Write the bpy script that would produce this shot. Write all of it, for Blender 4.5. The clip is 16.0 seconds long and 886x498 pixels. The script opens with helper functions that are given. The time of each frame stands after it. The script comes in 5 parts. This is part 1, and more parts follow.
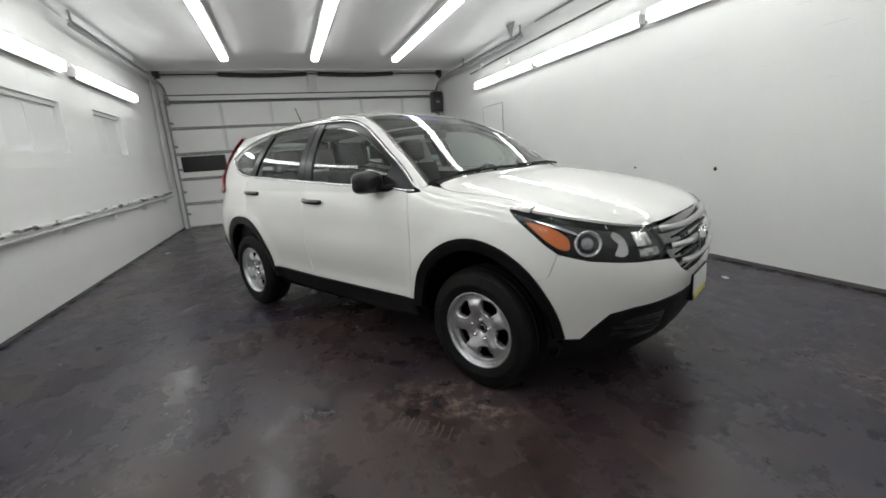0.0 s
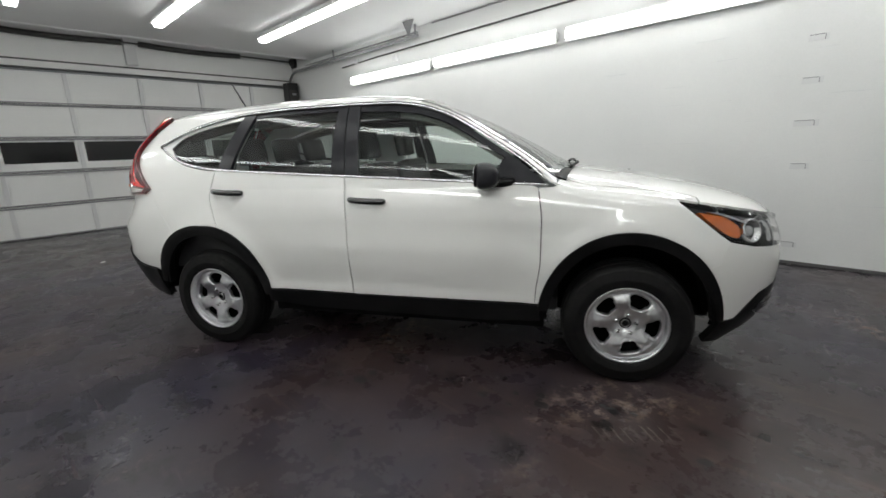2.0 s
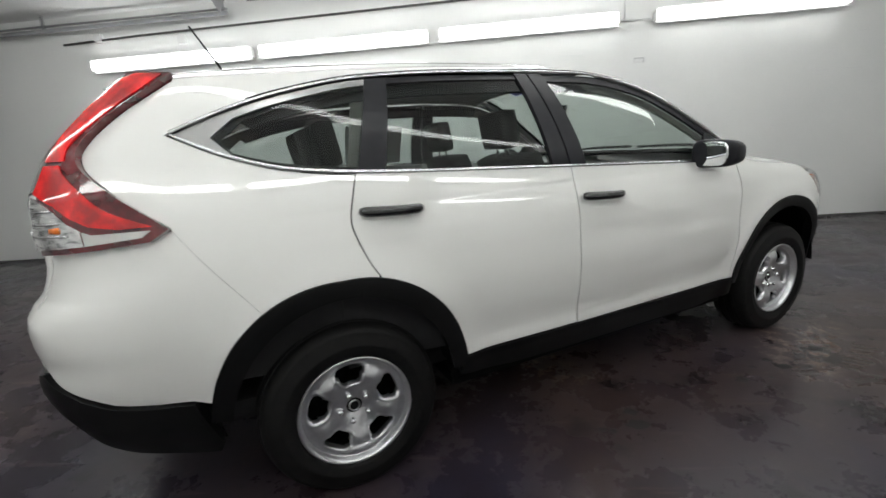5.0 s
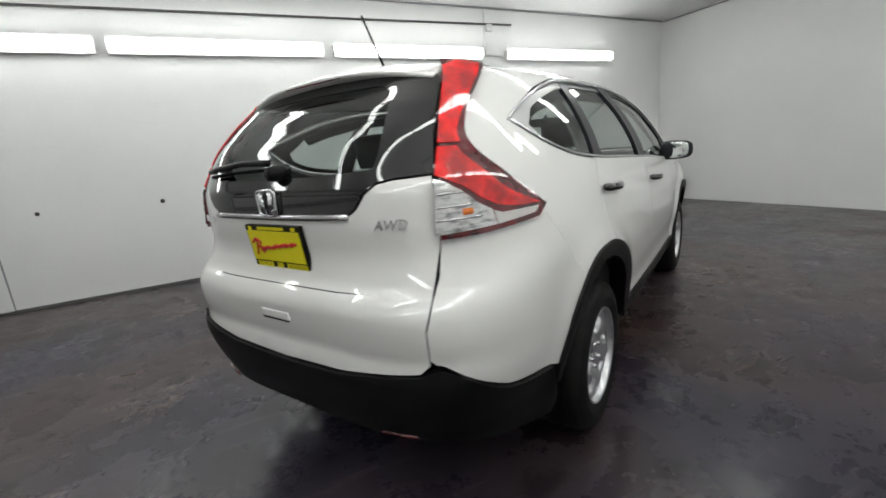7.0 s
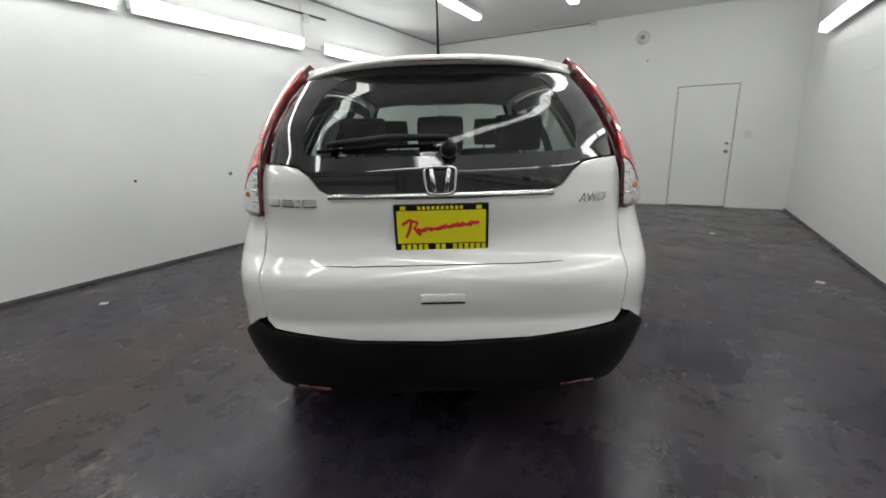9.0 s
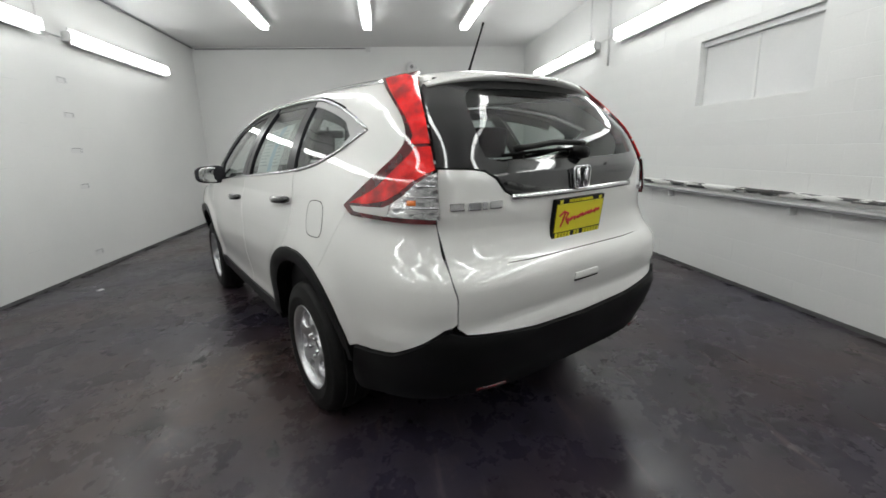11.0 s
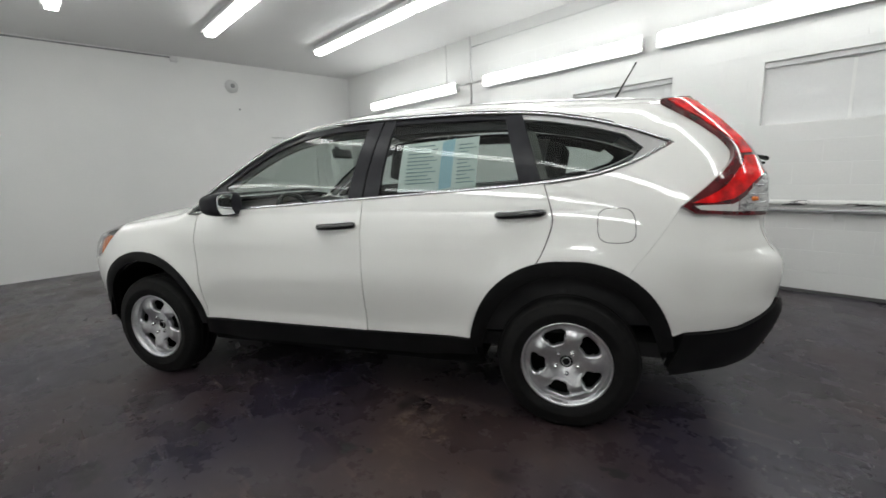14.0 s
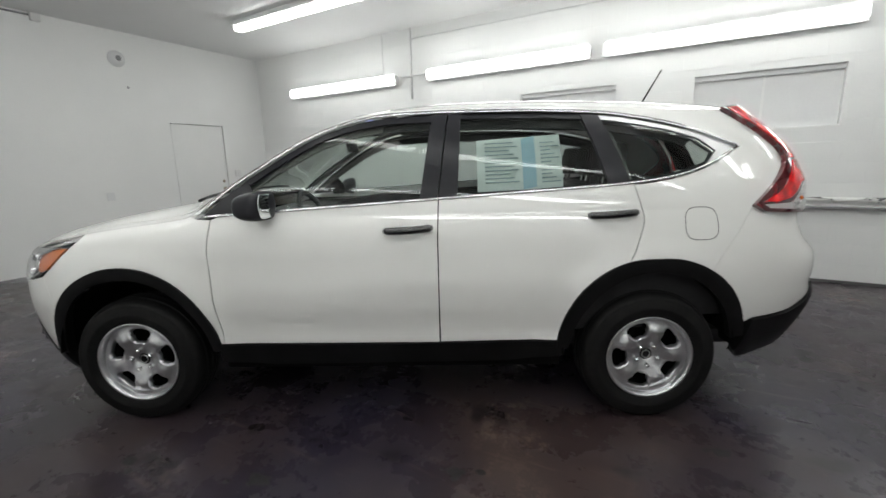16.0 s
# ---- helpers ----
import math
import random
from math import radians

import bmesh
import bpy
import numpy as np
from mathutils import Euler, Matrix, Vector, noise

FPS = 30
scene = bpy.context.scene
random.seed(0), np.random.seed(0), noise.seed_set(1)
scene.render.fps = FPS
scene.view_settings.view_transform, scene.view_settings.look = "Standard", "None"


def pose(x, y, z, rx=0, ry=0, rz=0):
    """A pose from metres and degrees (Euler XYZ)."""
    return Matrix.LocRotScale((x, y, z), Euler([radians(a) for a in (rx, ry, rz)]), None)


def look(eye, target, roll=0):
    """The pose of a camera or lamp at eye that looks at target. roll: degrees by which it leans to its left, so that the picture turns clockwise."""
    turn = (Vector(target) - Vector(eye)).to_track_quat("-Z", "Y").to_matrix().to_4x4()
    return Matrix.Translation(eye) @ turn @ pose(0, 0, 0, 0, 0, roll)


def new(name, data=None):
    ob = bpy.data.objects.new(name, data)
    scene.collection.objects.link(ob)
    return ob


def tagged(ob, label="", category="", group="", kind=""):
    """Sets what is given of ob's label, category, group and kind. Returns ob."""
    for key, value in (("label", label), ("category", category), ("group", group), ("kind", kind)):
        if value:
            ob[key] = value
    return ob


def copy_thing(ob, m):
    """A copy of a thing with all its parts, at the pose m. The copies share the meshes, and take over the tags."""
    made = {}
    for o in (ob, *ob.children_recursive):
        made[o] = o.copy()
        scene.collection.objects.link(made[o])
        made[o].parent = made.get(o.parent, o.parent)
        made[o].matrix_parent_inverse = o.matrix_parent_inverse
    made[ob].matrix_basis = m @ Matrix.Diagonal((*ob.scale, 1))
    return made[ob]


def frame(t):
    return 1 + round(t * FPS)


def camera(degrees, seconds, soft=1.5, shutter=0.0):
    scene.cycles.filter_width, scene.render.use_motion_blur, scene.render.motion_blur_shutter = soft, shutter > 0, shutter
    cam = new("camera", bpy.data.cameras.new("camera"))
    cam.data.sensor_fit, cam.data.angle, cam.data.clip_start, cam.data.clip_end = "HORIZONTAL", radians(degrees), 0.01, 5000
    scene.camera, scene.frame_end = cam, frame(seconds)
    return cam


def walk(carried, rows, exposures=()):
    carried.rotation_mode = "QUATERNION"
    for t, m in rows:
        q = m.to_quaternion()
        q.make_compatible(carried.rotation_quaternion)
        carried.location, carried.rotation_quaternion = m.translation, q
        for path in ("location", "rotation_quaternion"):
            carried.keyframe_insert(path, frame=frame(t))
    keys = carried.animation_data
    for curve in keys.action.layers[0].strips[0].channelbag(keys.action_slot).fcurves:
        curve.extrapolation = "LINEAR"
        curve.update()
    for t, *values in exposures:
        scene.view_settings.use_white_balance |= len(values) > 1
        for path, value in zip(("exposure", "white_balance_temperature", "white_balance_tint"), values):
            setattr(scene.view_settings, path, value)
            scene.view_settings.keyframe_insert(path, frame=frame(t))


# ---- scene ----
cam = camera(92.0, 16.0, soft=1.6, shutter=0.35)
PATH = [
    (0, (3.535, -0.992, 1.27), (1.692, -0.348, 0.836), -4.1),
    (0.5, (3.247, -1.371, 1.284), (1.523, -0.482, 0.797), -3.1),
    (1, (2.986, -1.766, 1.278), (1.413, -0.624, 0.809), -2.9),
    (1.5, (2.682, -2.063, 1.259), (1.238, -0.745, 0.836), -2.8),
    (2, (2.331, -2.307, 1.29), (0.98, -0.908, 0.824), -2.1),
    (2.5, (1.967, -2.534, 1.302), (0.793, -0.987, 0.824), -1.1),
    (3, (1.553, -2.615, 1.284), (0.571, -0.946, 0.781), -2.2),
    (3.2, (1.387, -2.629, 1.304), (0.456, -0.93, 0.81), -2.6),
    (5.3, (-0.53, -2.767, 1.25), (-0.525, -0.822, 0.787), -3.8),
    (5.5, (-0.702, -2.748, 1.247), (-0.599, -0.804, 0.788), -3.6),
    (6, (-1.14, -2.715, 1.283), (-0.806, -0.812, 0.764), -5.0),
    (6.5, (-1.643, -2.738, 1.308), (-0.99, -0.919, 0.793), -5.6),
    (7, (-2.077, -2.663, 1.271), (-1.228, -0.909, 0.825), -5.0),
    (7.5, (-2.449, -2.503, 1.276), (-1.413, -0.87, 0.767), -2.8),
    (8, (-2.806, -2.333, 1.289), (-1.413, -0.963, 0.861), -1.5),
    (8.5, (-3.02, -2.042, 1.258), (-1.499, -0.833, 0.782), -1.6),
    (8.7, (-3.084, -1.928, 1.273), (-1.492, -0.821, 0.783), -1.5),
    (10.8, (-3.621, -0.438, 1.284), (-1.682, -0.571, 0.815), -2.2),
    (11, (-3.607, -0.286, 1.277), (-1.677, -0.536, 0.818), -1.9),
    (11.5, (-3.497, 0.068, 1.287), (-1.629, -0.488, 0.838), -1.3),
    (12, (-3.413, 0.466, 1.287), (-1.622, -0.305, 0.842), -2.7),
    (12.5, (-3.274, 0.81, 1.272), (-1.543, -0.108, 0.873), -2.8),
    (13, (-3.05, 1.151, 1.3), (-1.371, 0.129, 0.931), -2.5),
    (13.5, (-2.842, 1.541, 1.304), (-1.271, 0.363, 0.926), -2.9),
    (14, (-2.559, 1.86, 1.26), (-1.13, 0.506, 0.908), -2.3),
    (14.5, (-2.241, 2.152, 1.289), (-0.938, 0.686, 0.9), -1.8),
    (15, (-2.01, 2.478, 1.291), (-0.961, 0.826, 0.88), -1.0),
    (15.5, (-1.884, 2.558, 1.311), (-0.887, 0.859, 0.963), -1.3),
    (16, (-1.691, 2.362, 1.309), (-0.697, 0.672, 0.914), -1.4),
]
walk(cam, [(t, look(eye, target, roll)) for t, eye, target, roll in PATH])

# ---- light: fluorescent strips only, no daylight ----
world = bpy.data.worlds.new("world")
scene.world = world
world.use_nodes = True
world.node_tree.nodes["Background"].inputs[0].default_value = (0.02, 0.02, 0.02, 1)
world.node_tree.nodes["Background"].inputs[1].default_value = 0.5
scene.view_settings.exposure = 0.0
LAMP = 9.6

# ---- plan of the room: x along the garage towards the plain end wall, y to its left, z up ----
XF, XR = 5.64, -7.72
YL, YR = 3.165, -3.328
ZC = 3.27
XP = -6.8          # where the ceiling ends before the door's pocket
TH = 0.2


# ---- materials ----
def material(name, color, rough=0.5, metal=0.0, **more):
    m = bpy.data.materials.new(name)
    m.use_nodes = True
    b = m.node_tree.nodes["Principled BSDF"]
    b.inputs["Base Color"].default_value = (*color, 1)
    b.inputs["Roughness"].default_value = rough
    b.inputs["Metallic"].default_value = metal
    for k, v in more.items():
        b.inputs[k.replace("_", " ")].default_value = v
    return m


def nodes_of(m):
    t = m.node_tree
    return t, t.nodes["Principled BSDF"]


def node(t, kind, **sets):
    n = t.nodes.new(kind)
    for k, v in sets.items():
        if k in n.inputs:
            n.inputs[k].default_value = v
    return n


def noise_of(t, scale, detail=4.0, rough=0.55, stretch=(1, 1, 1), generated=False):
    c = node(t, "ShaderNodeTexCoord")
    mp = node(t, "ShaderNodeMapping")
    mp.inputs["Scale"].default_value = stretch
    t.links.new(c.outputs["Generated" if generated else "Object"], mp.inputs[0])
    n = node(t, "ShaderNodeTexNoise", Scale=scale, Detail=detail, Roughness=rough)
    t.links.new(mp.outputs[0], n.inputs["Vector"])
    return n.outputs[0]


def ramp(t, value, stops):
    r = node(t, "ShaderNodeValToRGB")
    while len(r.color_ramp.elements) < len(stops):
        r.color_ramp.elements.new(0.5)
    for e, (p, c) in zip(r.color_ramp.elements, stops):
        e.position, e.color = p, (*c, 1)
    t.links.new(value, r.inputs[0])
    return r.outputs[0]


def mix(t, fac, a, b, mode="MIX"):
    m = t.nodes.new("ShaderNodeMix")
    m.data_type, m.blend_type = "RGBA", mode
    for sock, v in ((m.inputs[0], fac), (m.inputs[6], a), (m.inputs[7], b)):
        if hasattr(v, "is_linked"):
            t.links.new(v, sock)
        else:
            sock.default_value = v if isinstance(v, (int, float)) else (*v, 1)
    return m.outputs[2]


def bump(t, b, height, strength=0.3, distance=0.01, after=None):
    n = node(t, "ShaderNodeBump", Strength=strength, Distance=distance)
    t.links.new(height, n.inputs["Height"])
    if after:
        t.links.new(after, n.inputs["Normal"])
    t.links.new(n.outputs[0], b.inputs["Normal"])
    return n.outputs[0]


def painted(name, c0, c1, rough=0.45, grain=60.0, relief=0.25, blotch=1.3):
    m = material(name, c0, rough)
    t, b = nodes_of(m)
    big = noise_of(t, blotch, 6)
    fine = noise_of(t, grain, 3)
    t.links.new(mix(t, 0.35, ramp(t, big, [(0.35, c0), (0.68, c1)]), ramp(t, fine, [(0.3, c1), (0.7, c0)])), b.inputs["Base Color"])
    bump(t, b, fine, relief, 0.004)
    return m


def floor_material():
    m = material("floor_worn_dark_paint", (0.03, 0.026, 0.03), 0.4, Specular_IOR_Level=0.36)
    t, b = nodes_of(m)
    big = noise_of(t, 0.55, 6, 0.55)
    mid = noise_of(t, 2.1, 7, 0.6)
    fine = noise_of(t, 34, 6, 0.7)
    specks = noise_of(t, 5.5, 10, 0.75)
    base = mix(t, 0.5, ramp(t, big, [(0.32, (0.017, 0.014, 0.021)), (0.5, (0.031, 0.027, 0.034)), (0.68, (0.050, 0.041, 0.040))]),
               ramp(t, mid, [(0.34, (0.013, 0.011, 0.015)), (0.5, (0.031, 0.027, 0.034)), (0.68, (0.056, 0.046, 0.042))]))
    # paint worn through to brown primer in broad drifts
    primer = ramp(t, noise_of(t, 0.8, 6, 0.56, (1, 0.7, 1)), [(0.44, (0, 0, 0)), (0.64, (0.5,) * 3)])
    base = mix(t, primer, base, (0.050, 0.037, 0.033))
    worn = ramp(t, specks, [(0.57, (0, 0, 0)), (0.74, (0.6,) * 3)])
    base = mix(t, worn, base, (0.105, 0.086, 0.073))
    scuff = ramp(t, noise_of(t, 6.0, 5, 0.6, (0.25, 2.2, 1)), [(0.60, (0, 0, 0)), (0.70, (0.6,) * 3)])
    base = mix(t, scuff, base, (0.105, 0.088, 0.078))
    # crumbled bare concrete, few and pale
    bare = mix(t, 1.0, ramp(t, noise_of(t, 0.9, 3, 0.5), [(0.60, (0, 0, 0)), (0.68, (1, 1, 1))]), ramp(t, noise_of(t, 13, 8, 0.8), [(0.50, (0, 0, 0)), (0.58, (1, 1, 1))]), "MULTIPLY")
    base = mix(t, bare, base, (0.17, 0.145, 0.12))
    oil = ramp(t, noise_of(t, 2.7, 6, 0.58, (1, 1.35, 1)), [(0.57, (0, 0, 0)), (0.66, (0.75,) * 3)])
    base = mix(t, oil, base, (0.010, 0.009, 0.010))
    c = node(t, "ShaderNodeTexCoord")
    v = node(t, "ShaderNodeTexVoronoi", Scale=1.9)
    warp = node(t, "ShaderNodeTexNoise", Scale=11.0, Detail=4.0)
    t.links.new(c.outputs["Object"], warp.inputs["Vector"])
    t.links.new(mix(t, 0.10, c.outputs["Object"], warp.outputs[1], "ADD"), v.inputs["Vector"])
    drop = ramp(t, v.outputs["Distance"], [(0.06, (0.9,) * 3), (0.10, (0, 0, 0))])
    base = mix(t, drop, base, (0.007, 0.006, 0.006))
    tint = ramp(t, noise_of(t, 0.7, 5), [(0.4, (0.90, 0.89, 1.14)), (0.6, (1.16, 0.97, 0.92))])
    base = mix(t, 1.0, base, tint, "MULTIPLY")
    t.links.new(base, b.inputs["Base Color"])
    t.links.new(ramp(t, mix(t, 0.45, mid, specks), [(0.36, (0.15,) * 3), (0.62, (0.40,) * 3)]), b.inputs["Roughness"])
    n1 = bump(t, b, fine, 0.10, 0.003)
    bump(t, b, mid, 0.06, 0.015, n1)
    return m


def peeled_material():
    m = material("peeling_white_paint", (0.7, 0.7, 0.69), 0.5)
    t, b = nodes_of(m)
    n = noise_of(t, 7.0, 6, 0.62, (0.55, 2.4, 2.4))
    t.links.new(ramp(t, n, [(0.51, (0.72, 0.72, 0.70)), (0.54, (0.25, 0.25, 0.25)), (0.555, (0.03, 0.03, 0.03))]), b.inputs["Base Color"])
    bump(t, b, n, 0.6, 0.02)
    return m


def lens_material(strength):
    m = material("glowing_lamp_lens", (0.9, 0.9, 0.9), 0.4)
    t, b = nodes_of(m)
    b.inputs["Emission Color"].default_value = (0.975, 1.0, 0.975, 1)
    b.inputs["Emission Strength"].default_value = strength
    return m


WALL = painted("wall_white_paint", (0.80, 0.80, 0.79), (0.74, 0.745, 0.74), 0.42, 70, 0.3, 0.9)
PATCH = painted("wall_grey_white_paint", (0.74, 0.74, 0.74), (0.68, 0.685, 0.69), 0.4, 50, 0.3, 1.5)
CEIL = painted("ceiling_off_white_paint", (0.79, 0.79, 0.785), (0.74, 0.74, 0.74), 0.6, 40, 0.2, 0.6)
DOORWHITE = painted("door_panel_white", (0.86, 0.86, 0.845), (0.80, 0.80, 0.79), 0.45, 40, 0.15, 1.1)
TRIMGREY = painted("galvanised_grey", (0.32, 0.32, 0.33), (0.22, 0.22, 0.23), 0.45, 25, 0.2, 3)
WHITEMETAL = painted("white_enamel", (0.72, 0.72, 0.72), (0.66, 0.66, 0.66), 0.35, 30, 0.1, 2)
DARKMETAL = painted("dark_oily_steel", (0.035, 0.035, 0.037), (0.06, 0.055, 0.05), 0.45, 40, 0.3, 4)
BLACKPANE = material("black_window_pane", (0.008, 0.008, 0.009), 0.12)
JOINT = material("dark_gap_grey", (0.10, 0.10, 0.10), 0.8)
PEEL = peeled_material()
FLOOR = floor_material()
LENS = lens_material(LAMP)
BOARD = painted("white_board", (0.82, 0.82, 0.82), (0.77, 0.77, 0.77), 0.5, 30, 0.1, 2)
SPOT = material("dark_bolt_hole", (0.03, 0.028, 0.026), 0.8)
BRASS = material("dull_brass", (0.35, 0.31, 0.24), 0.4, 1.0)


# ---- mesh helpers ----
def finish(name, bm, mat, smooth=False):
    me = bpy.data.meshes.new(name)
    bm.normal_update()
    bm.to_mesh(me)
    bm.free()
    for mm in (mat if isinstance(mat, (list, tuple)) else (mat,)):
        me.materials.append(mm)
    if smooth:
        me.polygons.foreach_set("use_smooth", [True] * len(me.polygons))
    return me


def part(name, bm, mat, parent=None, label="", smooth=False):
    me = bm if isinstance(bm, bpy.types.Mesh) else finish(name, bm, mat, smooth)
    ob = new(name, me)
    if parent:
        ob.parent = parent
    if label:
        ob["label"] = label
    return ob


def thing(name, m, label, category, group="", kind=""):
    ob = new(name)
    ob.empty_display_size = 0.1
    ob.matrix_world = m
    return tagged(ob, label, category, group, kind)


def box(bm, x0, x1, y0, y1, z0, z1, bevel=0.0, mat=0):
    vs = [bm.verts.new((x, y, z)) for x in (x0, x1) for y in (y0, y1) for z in (z0, z1)]
    quads = [(0, 1, 3, 2), (4, 6, 7, 5), (0, 4, 5, 1), (2, 3, 7, 6), (0, 2, 6, 4), (1, 5, 7, 3)]
    fs = [bm.faces.new([vs[i] for i in q]) for q in quads]
    for fc in fs:
        fc.material_index = mat
    if bevel:
        es = list({e for fc in fs for e in fc.edges})
        bmesh.ops.bevel(bm, geom=es, offset=bevel, segments=2, profile=0.7, affect="EDGES")
    return bm


def boxed(x0, x1, y0, y1, z0, z1, bevel=0.0):
    return box(bmesh.new(), x0, x1, y0, y1, z0, z1, bevel)


def sweep(bm, pts, radius, sides=10, flat=1.0, caps=True):
    """A round bar along a line of points; radius may be one number or one for each point."""
    pts = [Vector(p) for p in pts]
    rad = radius if isinstance(radius, (list, tuple)) else [radius] * len(pts)
    rings, up = [], None
    for i, p in enumerate(pts):
        d = (pts[min(i + 1, len(pts) - 1)] - pts[max(i - 1, 0)]).normalized()
        if up is None:
            up = Vector((0, 0, 1)) if abs(d.z) < 0.9 else Vector((1, 0, 0))
        a = d.cross(up).normalized()
        b = a.cross(d).normalized()
        up = b
        rings.append([bm.verts.new(p + rad[i] * (math.cos(k * math.tau / sides) * a + flat * math.sin(k * math.tau / sides) * b)) for k in range(sides)])
    for r0, r1 in zip(rings, rings[1:]):
        for k in range(sides):
            bm.faces.new((r0[k], r0[(k + 1) % sides], r1[(k + 1) % sides], r1[k]))
    if caps:
        bm.faces.new(rings[0][::-1])
        bm.faces.new(rings[-1])
    return bm


def lathe(bm, prof, steps=48, axis="y"):
    """Turns (radius, along) pairs round the axis."""
    rings = []
    for r, h in prof:
        ring = []
        for k in range(steps):
            a = k * math.tau / steps
            c, s = r * math.cos(a), r * math.sin(a)
            ring.append(bm.verts.new((c, h, s) if axis == "y" else (c, s, h)))
        rings.append(ring)
    for r0, r1 in zip(rings, rings[1:]):
        for k in range(steps):
            bm.faces.new((r0[k], r0[(k + 1) % steps], r1[(k + 1) % steps], r1[k]))
    return bm


# ---- shell ----
def wall_cells(along, span, z1, face, back, openings):
    """A wall with rectangular openings, as one mesh of butted blocks."""
    bm = bmesh.new()
    us = sorted({*span, *[v for o in openings for v in o[:2]]})
    zs = sorted({0.0, z1, *[v for o in openings for v in o[2:]]})
    for u0, u1 in zip(us, us[1:]):
        for z0, zz in zip(zs, zs[1:]):
            um, zm = (u0 + u1) / 2, (z0 + zz) / 2
            if any(o[0] < um < o[1] and o[2] < zm < o[3] for o in openings):
                continue
            lo, hi = min(face, back), max(face, back)
            box(bm, *((u0, u1, lo, hi) if along == "x" else (lo, hi, u0, u1)), z0, zz)
    return bm


floor = tagged(part("floor", boxed(XR - TH, XF + TH, YR - TH, YL + TH, -0.1, 0.0), FLOOR), "dark worn purplish-grey painted concrete garage floor with stains", "floor", kind="structure")

RECESS = [(-0.79, 0.395, 1.59, 2.17), (-2.86, -1.60, 1.58, 2.16), (-4.90, -3.82, 1.60, 2.19)]
wall_right = tagged(part("wall_right", wall_cells("x", (XR, XF), 3.7, YR, YR - TH, RECESS), WALL), "white painted concrete block wall with filled-in window recesses", "wall", kind="structure")
for i, (a, b, c, d) in enumerate(RECESS):
    bm = boxed(a, b, YR - TH, YR - 0.075, c, d)
    w = tagged(part("window_%d" % (i + 1), bm, PATCH), "blocked-up window recess painted white in block wall", "window", "blocked windows", "structure")
    part("window_frame", boxed(a, b, YR - 0.075, YR - 0.035, d - 0.05, d - 0.002, 0.004), PATCH, w)
    part("window_mullion", boxed((a + b) / 2 - 0.012, (a + b) / 2 + 0.012, YR - 0.075, YR - 0.068, c + 0.002, d - 0.05), WALL, w)
    part("window_sill", boxed(a, b, YR - 0.075, YR - 0.004, c - 0.001, c + 0.006, 0.002), WALL, w)
wall_left = tagged(part("wall_left", wall_cells("x", (XR, XF), 3.7, YL, YL + TH, []), WALL), "smooth white painted garage wall with faint cracks", "wall", kind="structure")
DOOR = (-2.485, -1.585, 0.0, 2.04)
wall_front = tagged(part("wall_front", wall_cells("y", (YR - TH, YL + TH), 3.7, XF, XF + TH, [DOOR]), WALL), "plain white painted end wall", "wall", kind="structure")
GATE = (-3.24, 3.10, 0.0, 2.80)
wall_back = tagged(part("wall_back", wall_cells("y", (YR - TH, YL + TH), 3.7, XR, XR - TH, [GATE]), PATCH), "white wall around the overhead garage door", "wall", kind="structure")
bm = boxed(XP, XF + TH, YR - TH, YL + TH, ZC, ZC + 0.12)
box(bm, XR - TH, XP, YR - TH, YL + TH, 3.66, 3.78)
box(bm, XP - 0.03, XP, YR, YL, ZC - 0.015, 3.66)
ceiling = tagged(part("ceiling", bm, CEIL), "off-white painted flat garage ceiling", "ceiling", kind="structure")
# thin dark grey strip along the foot of both side walls
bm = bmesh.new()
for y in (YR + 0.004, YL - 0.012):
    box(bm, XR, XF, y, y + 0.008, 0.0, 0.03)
tagged(part("wall_foot_strip", bm, JOINT), "thin dark grey line where walls meet the floor", "trim", kind="structure")

# flush door in the end wall
door = tagged(part("door_1", boxed(XF + 0.012, XF + 0.055, DOOR[0] + 0.012, DOOR[1] - 0.012, 0.012, DOOR[3] - 0.012, 0.003), WALL), "closed white flush door in end wall", "door", kind="structure")
bm = bmesh.new()
box(bm, XF + 0.06, XF + 0.1, DOOR[0], DOOR[1], 0, DOOR[3])
part("door_gap", bm, JOINT, door)
bm = lathe(bmesh.new(), [(0.0, -0.055), (0.026, -0.05), (0.03, -0.035), (0.02, -0.02), (0.012, -0.012), (0.03, -0.008), (0.03, 0.0)], 20)
bm.transform(Matrix.Translation((XF + 0.012, -2.40, 0.95)) @ Matrix.Rotation(radians(-90), 4, "Z"))
part("door_handle", bm, BRASS, door, "dull brass door knob", True)
bm = lathe(bmesh.new(), [(0.0, -0.012), (0.022, -0.012), (0.026, -0.004), (0.026, 0.0)], 20)
bm.transform(Matrix.Translation((XF + 0.012, -2.40, 1.08)) @ Matrix.Rotation(radians(-90), 4, "Z"))
part("door_lock", bm, BRASS, door, "", True)

